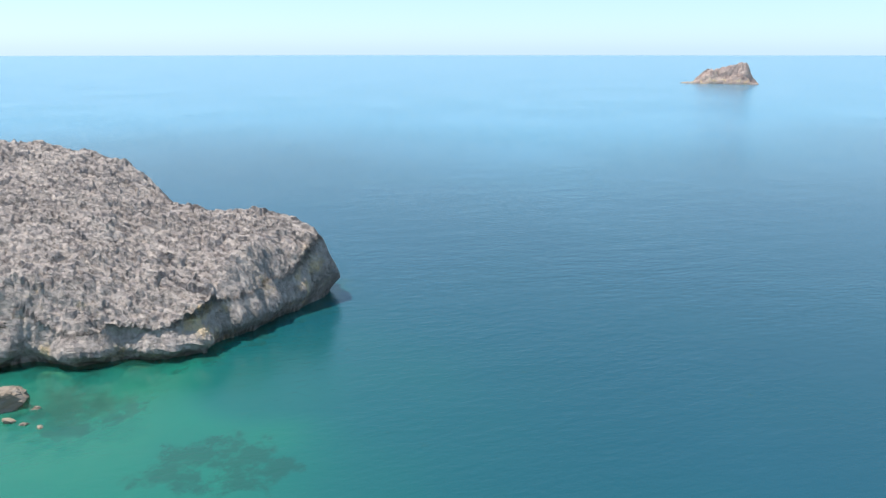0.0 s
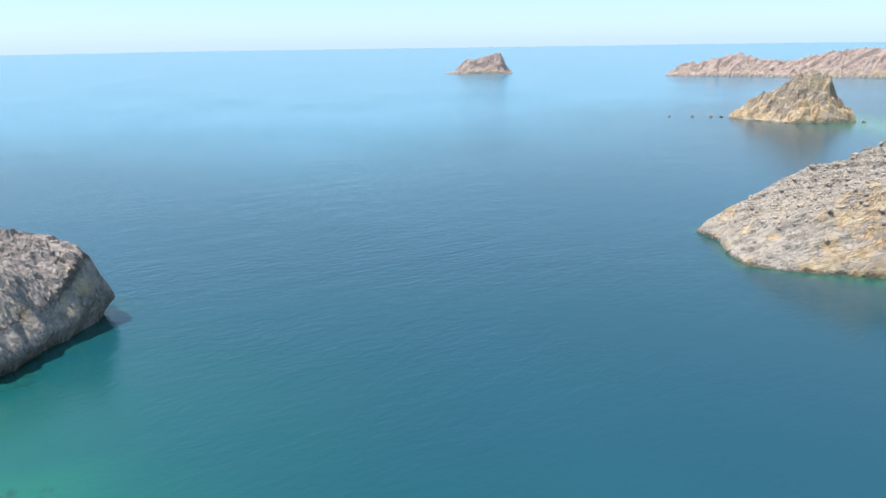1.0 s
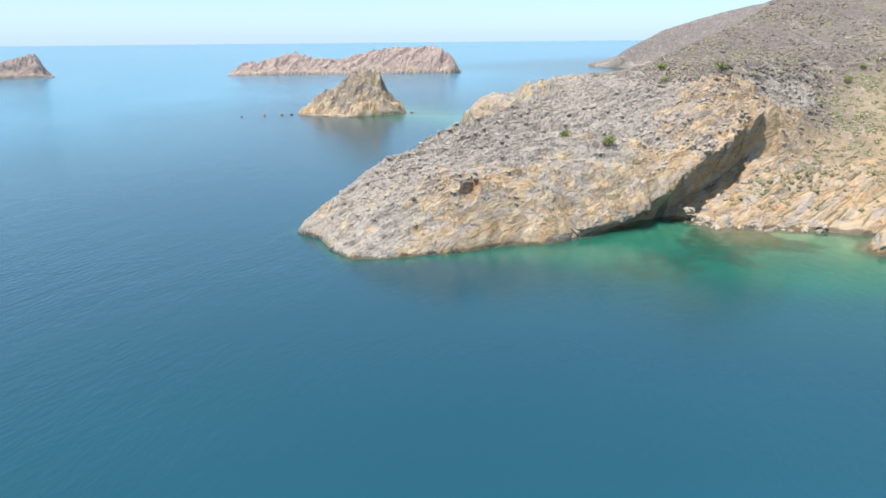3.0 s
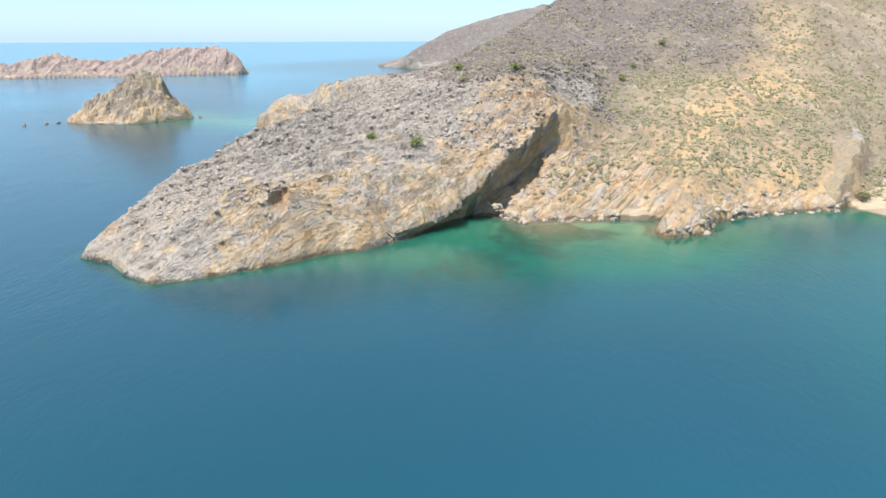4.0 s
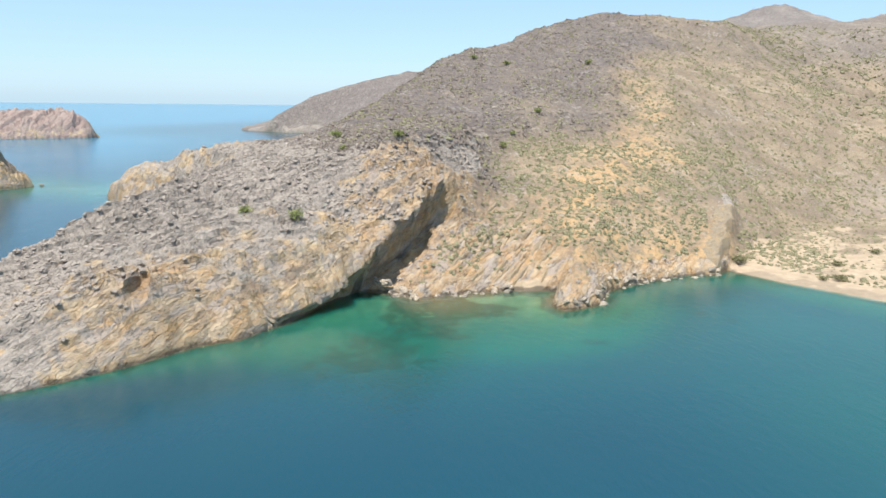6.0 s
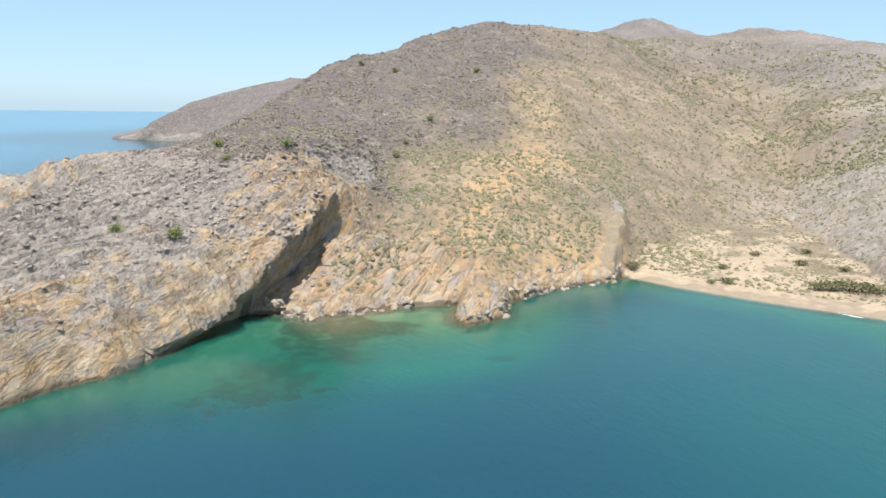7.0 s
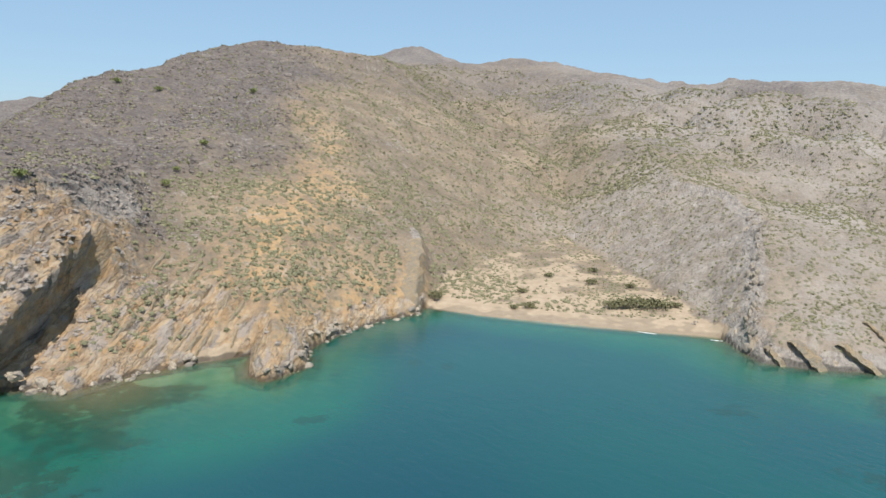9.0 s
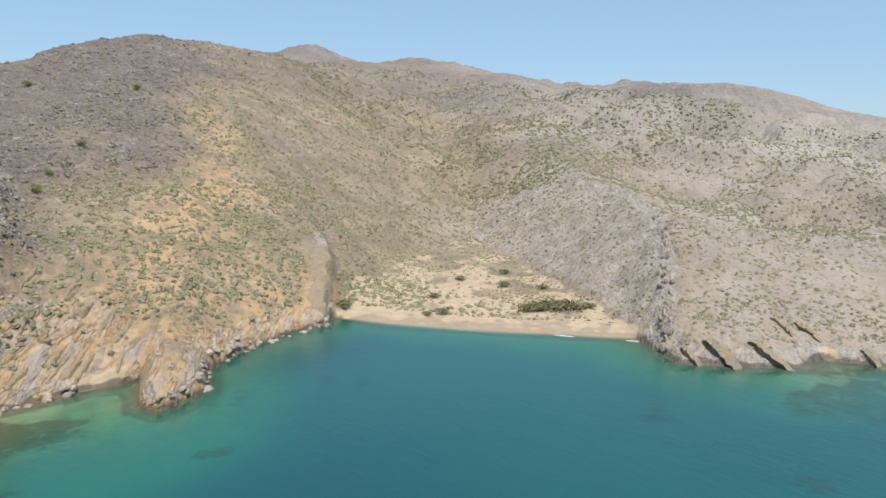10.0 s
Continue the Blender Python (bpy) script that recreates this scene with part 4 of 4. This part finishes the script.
def scattered(name, label, material, x, y, z, radius, seed, cards=12, flat=0.7):
    """Many small shrubs, joined: each one a turned copy of one of eight shapes."""
    rng = np.random.default_rng(seed)
    shapes = [tuft_template(rng, cards, flat) for _ in range(8)]
    kind, turn = rng.integers(0, 8, len(x)), rng.uniform(0, 2 * np.pi, len(x))
    tall = rng.uniform(0.75, 1.25, len(x))
    verts, faces, base = [], [], 0
    for n, (v, q) in enumerate(shapes):
        pick = np.where(kind == n)[0]
        c, s = np.cos(turn[pick])[:, None], np.sin(turn[pick])[:, None]
        r = radius[pick][:, None]
        px = x[pick][:, None] + r * (v[None, :, 0] * c - v[None, :, 1] * s)
        py = y[pick][:, None] + r * (v[None, :, 0] * s + v[None, :, 1] * c)
        pz = z[pick][:, None] + r * tall[pick][:, None] * v[None, :, 2] - 0.1
        verts.append(np.stack([px, py, pz], -1).reshape(-1, 3))
        faces.append((q[None] + len(v) * np.arange(len(pick))[:, None, None] + base).reshape(-1, 4))
        base += len(pick) * len(v)
    return tagged(new(name, raw_mesh(name, np.concatenate(verts), np.concatenate(faces), material)), label, "shrubs", kind="stuff")


OLIVE = leaf_material("olive_leaves", (0.185, 0.175, 0.105), (0.305, 0.28, 0.172))
DRY = leaf_material("dry_twigs", (0.30, 0.258, 0.222), (0.40, 0.345, 0.298))
GREEN = leaf_material("green_leaves", (0.13, 0.16, 0.05), (0.29, 0.31, 0.115))

rng = np.random.default_rng(7)
px, py = rng.uniform(-92, 470, 240000), rng.uniform(96, 640, 240000)
pz, poff, pm = land_height(px, py)
near_enough = rng.uniform(0, 1, px.size) < np.clip((230 / np.hypot(px, py - 20)) ** 2.0, 0.10, 1) * np.where(px > 240, 1.3, 1)
clumped = 0.6 + 0.45 * rough(px, py, 20, 91, 3)
grows = (poff > 3.5) & near_enough & (rng.uniform(0, 1, px.size) < np.clip(clumped, 0.08, 1) * np.where(pm["sand"] > 0.3, np.where(poff > 10, 0.95, 0.0), 1.0) * np.where(poff < 8, 0.4, 1)  * (1 - step(6, 4, np.abs(line_distance(px, py, LEDGE) + 2)) * (py < 236)) * (1 - 0.6 * pm["pale"] * (px < 225) * (py > 128 + 0.69 * (px - 150))))
in_inlet = (np.hypot((px - 30) / 32, (py - 203) / 17) < 1) & (lip_frame(px, py)[1] > 3)
scrubby = grows & ((pm["scrub"] > 0.5) | in_inlet) & (rng.uniform(0, 1, px.size) < np.where((pm["brush"] > 0.5) & (px < 200), 0.35, 1.0))
dry = grows & (pm["scrub"] <= 0.5) & ~in_inlet & (rng.uniform(0, 1, px.size) < 0.72)
size = (rng.uniform(0.3, 1.0, px.size) ** 1.6 * 0.9 + 0.34) * np.where((px > 145) & (py < 260), 0.72, 1) * np.where(px > 250, 1.35, 1)
scattered("scrub", "low olive-green scrub dotted over the dry slopes", OLIVE, px[scrubby], py[scrubby], pz[scrubby], size[scrubby], 3, 7)
THICKET = leaf_material("thicket_twigs", (0.16, 0.132, 0.114), (0.255, 0.215, 0.186))
thick = grows & (pm["brush"] > 0.45) & (pm["scrub"] > 0.4) & (px < 260) & ~scrubby & (rng.uniform(0, 1, px.size) < 0.8)
scattered("thicket", "grey-brown leafless thicket over the upper slopes", THICKET, px[thick], py[thick], pz[thick], size[thick] * 1.15, 5, 6)
scattered("dry_brush", "leafless grey-brown brush among grey rock", DRY, px[dry], py[dry], pz[dry], size[dry] * 0.85, 4, 8)


def part(name, bm, material, parent, label=""):
    mesh = bpy.data.meshes.new(name)
    bm.to_mesh(mesh)
    bm.free()
    mesh.materials.append(material)
    ob = new(name, mesh)
    ob.parent = parent
    return tagged(ob, label)


def bark_material():
    m = Nodes("grey_bark")
    m.put(m.shader.inputs["Base Color"], m.mix(m.noise(0.2, 5), (0.10, 0.08, 0.06), (0.22, 0.18, 0.14)))
    m.put(m.shader.inputs["Roughness"], 0.9)
    m.put(m.shader.inputs["Normal"], m.bump(m.noise(0.08, 4), 0.03))
    return m.material


BARK = bark_material()


def limb(bm, a, b, ra, rb):
    a, b = Vector(a), Vector(b)
    made = bmesh.ops.create_cone(bm, segments=7, radius1=ra, radius2=rb, depth=(b - a).length)
    m = Matrix.Translation((a + b) / 2) @ (b - a).to_track_quat("Z", "Y").to_matrix().to_4x4()
    bmesh.ops.transform(bm, matrix=m, verts=made["verts"])


def bushy_tree(x, y, radius, tall, label, group, seed, leaf=None, sunk=0.15):
    """A low spreading tree: a forked trunk and a loose crown of leaf cards."""
    z = float(land_height(np.array([x]), np.array([y]))[0][0])
    root = new("shrub_tree", None)
    root.location = (x, y, z - sunk)
    tagged(root, label, "small tree", group)
    r = np.random.default_rng(seed)
    bm = bmesh.new()
    limb(bm, (0, 0, -0.2), (0.05 * radius, 0, tall * 0.3), 0.11 * radius, 0.08 * radius)
    heads = []
    for k in range(5):
        a = k * 1.26 + r.uniform(-0.3, 0.3)
        tip = (radius * 0.5 * math.cos(a), radius * 0.5 * math.sin(a), tall * r.uniform(0.5, 0.75))
        limb(bm, (0.05 * radius, 0, tall * 0.28), tip, 0.065 * radius, 0.025 * radius)
        heads.append(tip)
    part("trunk", bm, BARK, root)
    heads.append((0, 0, tall * 0.72))
    verts, faces = [], []
    for k in range(330):
        h = np.array(heads[k % 6])
        c = h + r.normal(size=3) * np.array([0.27 * radius, 0.27 * radius, 0.17 * tall])
        c[2] = max(c[2], 0.12 * tall)
        d, e = r.normal(size=3), r.normal(size=3)
        d /= np.linalg.norm(d)
        e = np.cross(d, e)
        e /= np.linalg.norm(e)
        s = radius * r.uniform(0.07, 0.15)
        n = len(verts)
        verts += [c - d * s, c - e * s * 0.6 + 0.3 * s * np.cross(d, e), c + d * s, c + e * s * 0.6]
        faces.append([n, n + 1, n + 2, n + 3])
    crown = new("crown", raw_mesh("crown", np.array(verts), np.array(faces), leaf or GREEN))
    crown.parent = root
    return root


GREEN_LABEL = "small rounded bright green tree alone among grey rock"
for n, (x, y, radius, tall) in enumerate([(-18.2, 188.2, 2.1, 3.0), (-30.4, 189.4, 1.8, 2.4), (8.8, 217, 1.9, 2.4), (-9.5, 243.4, 2.3, 2.2), (-7.1, 226.2, 1.3, 2.0), (48, 259.5, 1.7, 2.3), (66.8, 286, 1.7, 2.2), (53.2, 268, 1.4, 1.9), (114.8, 375, 2.2, 2.6), (73.2, 379, 2.2, 2.4), (59.4, 398, 2.2, 2.4)]):
    bushy_tree(x, y, radius, tall, GREEN_LABEL, "green trees on the ridge", 50 + n)
SHORE_LEAF = leaf_material("cove_leaves", (0.14, 0.135, 0.07), (0.26, 0.245, 0.135))
for n, (x, y, radius, tall) in enumerate([(112.5, 212, 2.6, 3.2), (114.8, 214, 1.7, 2.2), (132, 192, 2.2, 1.6), (128, 194, 1.5, 1.2), (151, 178, 2.6, 2.2), (154, 176, 3.2, 2.8), (157.5, 173.5, 3.4, 3.0), (160.5, 171, 3.0, 2.6), (163, 169, 2.5, 2.0), (165.5, 167, 1.8, 1.5), (140, 205, 2.0, 1.4), (165, 200, 2.4, 1.6), (178, 212, 2.2, 1.6), (160, 215, 2.0, 1.3), (172, 190, 2.0, 1.4)]):
    bushy_tree(x, y, radius, tall, "dense dull green bush on the sand of the cove", "bushes in the cove", 80 + n, SHORE_LEAF, 0.1)


# ---------------------------------------------------------------- broken rock and boulders
def rubble(name, label, x, y, z, radius, seed, material):
    """Angular blocks half sunk in the ground, joined: each one a skewed, cut box."""
    rng = np.random.default_rng(seed)
    corner = np.array([(i, j, k) for i in (-1, 1) for j in (-1, 1) for k in (-1, 1)], float)
    quad = np.array([(0, 1, 3, 2), (4, 6, 7, 5), (0, 4, 5, 1), (2, 3, 7, 6), (0, 2, 6, 4), (1, 5, 7, 3)])
    n = len(x)
    v = corner[None] * rng.uniform(0.55, 1.0, (n, 8, 3)) * np.stack([rng.uniform(0.8, 1.7, n), rng.uniform(0.5, 0.9, n), rng.uniform(0.4, 0.8, n)], -1)[:, None]
    turn, dip = 0.75 + rng.normal(0, 0.35, n), rng.normal(0.6, 0.3, n)
    c, s = np.cos(dip)[:, None], np.sin(dip)[:, None]
    vy, vz = v[..., 1] * c - v[..., 2] * s, v[..., 1] * s + v[..., 2] * c
    lift = rng.normal(0.5, 0.25, n)
    c, s = np.cos(lift)[:, None], np.sin(lift)[:, None]
    c, s, vx, vz = np.cos(turn)[:, None], np.sin(turn)[:, None], v[..., 0] * c - vz * s, v[..., 0] * s + vz * c
    vx, vy = vx * c - vy * s, vx * s + vy * c
    places = np.stack([vx, vy, vz], -1) * radius[:, None, None] + np.stack([x, y, z + 0.1 * radius], -1)[:, None]
    faces = (quad[None] + 8 * np.arange(n)[:, None, None]).reshape(-1, 4)
    return tagged(new(name, raw_mesh(name, places.reshape(-1, 3), faces, material)), label, "rocks", kind="stuff")


def rubble_material():
    m = Nodes("broken_limestone")
    rand = m.add("ShaderNodeNewGeometry").outputs["Random Per Island"]
    base = m.mix(rand, (0.32, 0.28, 0.24), (0.48, 0.42, 0.355))
    warm = m.mix(m.noise(1.5, 4), (0.34, 0.24, 0.14), (0.45, 0.35, 0.22))
    base = m.mix(m.range(m.noise(7, 4, 0.6), 0.5, 0.66, 0, 0.6), base, warm)
    m.put(m.shader.inputs["Base Color"], m.mix(m.range(m.noise(0.7, 6, 0.65), 0.45, 0.7, 0, 0.6), base, (0.17, 0.15, 0.13)))
    m.put(m.shader.inputs["Roughness"], 0.92)
    m.put(m.shader.inputs["Specular IOR Level"], 0.2)
    m.put(m.shader.inputs["Normal"], m.bump(m.noise(0.5, 6, 0.65), 0.25))
    return m.material


RUBBLE = rubble_material()
rng = np.random.default_rng(21)
qx, qy = rng.uniform(-92, 230, 60000), rng.uniform(96, 330, 60000)
qz, qoff, qm = land_height(qx, qy)
q_along, q_out = lip_frame(qx, qy)
lies = (qoff > 1.0) & (rng.uniform(0, 1, qx.size) < 0.14 * qm["strewn"]) & ~((q_along > -2) & (q_along < 72) & (q_out > -4) & (q_out < 4))
rubble("rock_rubble", "angular broken limestone blocks lying over the bare slopes", qx[lies], qy[lies], qz[lies], rng.uniform(0.0, 1.0, lies.sum()) ** 4.0 * 0.2 + 0.1, 6, RUBBLE)


def stone_material(name, dark, light):
    m = Nodes(name)
    rand = m.add("ShaderNodeObjectInfo").outputs["Random"]
    base = m.mix(rand, dark, light)
    base = m.mix(m.range(m.noise(0.8, 6, 0.65), 0.4, 0.65), base, (0.20, 0.17, 0.145))
    m.put(m.shader.inputs["Base Color"], base)
    m.put(m.shader.inputs["Roughness"], 0.9)
    m.put(m.shader.inputs["Normal"], m.bump(m.noise(0.5, 7, 0.65), 0.2))
    return m.material


STONE, WET_STONE = stone_material("shore_stone", (0.30, 0.26, 0.21), (0.46, 0.38, 0.28)), stone_material("awash_stone", (0.17, 0.13, 0.095), (0.28, 0.21, 0.145))


def boulder_mesh(seed, material, fine=2):
    """A broken block: a faceted lump with flat, chipped sides."""
    bm = bmesh.new()
    bmesh.ops.create_icosphere(bm, subdivisions=fine, radius=1.0)
    r = random.Random(seed)
    cuts = [(Vector((r.gauss(0, 1), r.gauss(0, 1), r.gauss(0, 1))).normalized(), r.uniform(0.5, 0.8)) for _ in range(7)]
    for v in bm.verts:
        for way, far in cuts:
            d = v.co.dot(way)
            if d > far:
                v.co -= way * (d - far)
        v.co += (0.06 if fine == 2 else 0.12) * noise.noise_vector(v.co * 2.5 + Vector((seed, 0, 0)))
        if fine > 2:
            v.co += 0.07 * noise.noise_vector(v.co * 7 + Vector((0, seed, 0)))
    mesh = bpy.data.meshes.new("boulder")
    bm.to_mesh(mesh)
    bm.free()
    mesh.materials.append(material)
    return mesh


BOULDERS, WET_BOULDERS = ([boulder_mesh(n, material, fine) for n in range(9)] for material, fine in ((STONE, 2), (WET_STONE, 4)))


def boulder(x, y, size, seed, label, group, shapes=BOULDERS):
    r = random.Random(seed)
    ob = new("boulder", shapes[seed % 9])
    z = max(float(land_height(np.array([x]), np.array([y]))[0][0]), -0.5)
    ob.location = (x, y, min(z, 3.0) + 0.15 * size)
    ob.rotation_euler = (r.uniform(-0.5, 0.5), r.uniform(-0.5, 0.5), r.uniform(0, 6.28))
    ob.scale = (size * r.uniform(0.8, 1.3), size * r.uniform(0.7, 1.1), size * r.uniform(0.55, 0.85))
    return tagged(ob, label, "boulder", group)


r = random.Random(5)
for a, b, many in (((1, 194.2), (12, 187.5), 22), ((12, 187.5), (38, 193), 20), ((47, 174.5), (57, 178.5), 7), ((57, 178.5), (63, 190), 10), ((63, 190), (77, 199), 16), ((77, 199), (102, 205), 26), ((102, 205), (107, 210), 8)):
    for k in range(many):
        t = r.random()
        boulder(a[0] + t * (b[0] - a[0]) + r.uniform(-0.9, 0.9), a[1] + t * (b[1] - a[1]) + r.uniform(-1.0, 1.2), r.uniform(0.35, 1.0) ** 1.5 * 1.3 + 0.15, r.randrange(9999), "rough pale ochre boulder at the foot of the slope", "boulders along the shore")
for k in range(26):
    t, s = r.random(), r.uniform(-2.5, 2.5)
    boulder(159 + t * 16 + s, 153 + t * 12 - s, r.uniform(0.3, 0.9), r.randrange(9999), "grey boulder of the rockfall beside the beach", "rockfall beside the beach")

# rocks awash beside the low headland, and off the islet
for n, (x, y, size, z) in enumerate([(-91.8, -43.8, 3.5, 0.5), (-93, -45.5, 2.0, 0.2), (-88, -45, 1.2, -0.1), (-86, -42, 1.0, -0.3), (-84.5, -40, 0.9, -0.35), (-83, -38, 0.8, -0.3), (-89, -39.5, 0.9, -0.3)]):
    ob = boulder(x, y, size, 300 + n, "weathered brown rock awash in green shallows", "rocks awash", WET_BOULDERS)
    ob.location.z = z
for n, (x, y, size) in enumerate([(-253, 405, 1.6), (-258, 401, 1.3), (-266, 393, 1.5), (-180, 438, 1.4), (-277, 384, 1.0)]):
    ob = boulder(x, y, size, 320 + n, "small dark rock breaking the sea beside the islet", "rocks off the islet", WET_BOULDERS)
    ob.location.z = 0.1


# ---------------------------------------------------------------- tilted slabs of the beds
def slab_material():
    m = Nodes("bedded_limestone")
    rand = m.add("ShaderNodeObjectInfo").outputs["Random"]
    base = m.mix(rand, (0.30, 0.25, 0.185), (0.40, 0.32, 0.22))
    base = m.mix(m.range(m.noise(1.8, 5, 0.65), 0.45, 0.65, 0, 0.8), base, (0.42, 0.30, 0.17))
    base = m.mix(m.range(m.noise(0.6, 6, 0.7), 0.5, 0.72, 0, 0.5), base, (0.22, 0.185, 0.155))
    m.put(m.shader.inputs["Base Color"], base)
    m.put(m.shader.inputs["Roughness"], 0.92)
    m.put(m.shader.inputs["Specular IOR Level"], 0.2)
    m.put(m.shader.inputs["Normal"], m.bump(m.noise(1.1, 8, 0.72), 0.9))
    return m.material


SLAB_ROCK = slab_material()


def rock_slab(a, b, width, thick, seed, label, group, undercut=False, flat_backed=False):
    """A bed that stands out of the slope from a to b: its back slopes gently, its other side breaks off steeply."""
    r = np.random.default_rng(seed)
    a, b = np.array(a[:2], float), np.array(b[:2], float)
    d = (b - a) / np.linalg.norm(b - a)
    side = np.array([d[1], -d[0]])
    t = np.linspace(-1, 1, 15)
    s = np.array([-1.1, -1.0, -0.5, 0.1, 0.55, 0.8] + ([1.3, 0.95, 0.6] if undercut else [0.95, 1.05, 1.15]))
    rise = np.array([-1.6, -0.25, 0.12, 0.42, 0.72, 0.85, 0.55, 0.05, -1.6])
    if flat_backed:
        rise = np.array([-1.6, 0.35, 0.6, 0.75, 0.82, 0.85, 0.5, -0.2, -1.8])
    tt, ss = np.meshgrid(t, s, indexing="ij")
    end = 1 - np.abs(tt) ** 5 * 0.8
    notch = r.uniform(0.55, 1.1, t.size)[:, None]                      # broken across into pieces
    w = 0.5 * width * (0.72 + 0.28 * end) * (1 + 0.22 * rough(tt * 3 + seed, ss, 0.8, seed, 2))
    mid = (a + b) / 2
    half = np.linalg.norm(b - a) / 2
    x = mid[0] + d[0] * tt * half + side[0] * ss * w
    y = mid[1] + d[1] * tt * half + side[1] * ss * w
    bend = 0.08 * width * rough(tt * 2 + seed * 3, 0 * tt, 1.1, seed + 9, 2)
    x, y = x + side[0] * bend, y + side[1] * bend
    line = np.median(land_height(x, y, np.ones(x.shape, bool))[0], axis=1)
    line = np.convolve(np.pad(line, 2, mode="edge"), np.ones(5) / 5, "valid")
    z = line[:, None] + thick * (np.broadcast_to(rise, tt.shape) * np.where(rise > 0, notch * end, 1.0) - 0.5 * (1 - end)) + 0.12 * thick * rough(x, y, 0.9, seed + 4, 3)
    ob = new("rock_slab", sheet("rock_slab", x, y, z, SLAB_ROCK))
    return tagged(ob, label, "rock", group)


PLATES = [((38.9, 206), (46.5, 211.8), 3.0), ((45.8, 201.6), (50.4, 207.1), 2.4), ((45.3, 197.1), (52.5, 202.8), 2.0), ((37, 193.6), (43, 198.3), 1.8),
          ((26.1, 193.7), (30.4, 197), 2.2), ((34.2, 218.2), (40.2, 226.2), 1.8), ((56.9, 197), (62.7, 202.8), 2.2), ((31, 205), (36, 210.5), 1.6), ((42, 215), (47, 221), 1.7)]
r = random.Random(14)
for k in range(20):
    x, y = r.uniform(19, 47), r.uniform(192, 216)
    if lip_frame(np.array([x]), np.array([y]))[1][0] > 8 and y < 222 - 0.1 * x:
        n = r.uniform(3.5, 8)
        PLATES.append(((x, y), (x + n * 0.77, y + n * 0.66 + r.uniform(-0.5, 0.5)), r.uniform(0.9, 1.9)))
for n, (a, b, width) in enumerate(PLATES):
    rock_slab(a, b, width, 0.55 + 0.25 * (width > 1.6), n, "tilted grey and ochre rock slab standing out of the slope", "slabs of the inlet slope")
for n, (a, b, width) in enumerate([((157.5, 127), (154.3, 116.2), 5.2), ((163, 119.5), (163.4, 108.6), 5.0), ((181.4, 117.5), (179.6, 109.2), 2.6), ((183, 102), (180.6, 95.8), 3.0), ((151.5, 130), (149.0, 123.2), 2.6), ((175.5, 121), (174.2, 114), 1.8)]):
    rock_slab(a, b, width, 1.9, 60 + n, "pale rock ledge undercut by the sea", "ledges at the water", True)
for n, (a, b, width, thick) in enumerate([((100.6, 207.6), (109.0, 219.4), 7.0, 3.2), ((107.4, 216.8), (117.6, 232.6), 6.0, 3.0)]):
    rock_slab(a, b, width, thick, 90 + n, "tall pale ochre rock slab at the end of the beach", "slabs of the beach end", False, True)
r = random.Random(9)
for k in range(60):
    t = r.random()
    x, y, z = (151 + t * 27 + r.uniform(-1.6, 1.6), 134 + t * 17 + r.uniform(-1.6, 1.6), 0) if k % 3 else (178 + t * 33 + r.uniform(-1.6, 1.6), 151 + t * 24 + r.uniform(-1.6, 1.6), 0)
    z = float(land_height(np.array([x]), np.array([y]))[0][0])
    ob = boulder(x, y, r.uniform(0.5, 1.25), r.randrange(9999), "upright pale rock block along the ridge", "blocks along the ridge")
    ob.location.z = z + 0.2
    ob.scale = (ob.scale.x * 0.7, ob.scale.y * 0.9, ob.scale.z * 1.7)


# ---------------------------------------------------------------- a little surf at the end of the beach
def foam_material():
    m = Nodes("foam")
    m.put(m.shader.inputs["Base Color"], m.mix(m.noise(0.3, 4), (0.6, 0.62, 0.6), (0.85, 0.86, 0.85)))
    m.put(m.shader.inputs["Roughness"], 0.7)
    return m.material


FOAM = foam_material()
for a, b in (((142.6, 160.9), (145.2, 156.6)), ((152.8, 146.2), (154.6, 143.6))):
    bm = bmesh.new()
    course = [(a[0] + t * (b[0] - a[0]), a[1] + t * (b[1] - a[1]), 0.18 * math.sin(3.1 * t) + 0.06 * math.sin(17 * t)) for t in np.linspace(0, 1, 18)]
    low = [bm.verts.new((x - w - 0.05, y - w - 0.05, 0.02)) for x, y, w in course]
    crest = [bm.verts.new((x, y, 0.07)) for x, y, w in course]
    high = [bm.verts.new((x + w + 0.05, y + w + 0.05, 0.02)) for x, y, w in course]
    for side in (low, high):
        for n in range(17):
            bm.faces.new((side[n], side[n + 1], crest[n + 1], crest[n]))
    mesh = bpy.data.meshes.new("surf_line")
    bm.to_mesh(mesh)
    bm.free()
    mesh.materials.append(FOAM)
    tagged(new("surf_line", mesh), "thin line of white surf along the sand", "surf", "surf lines")
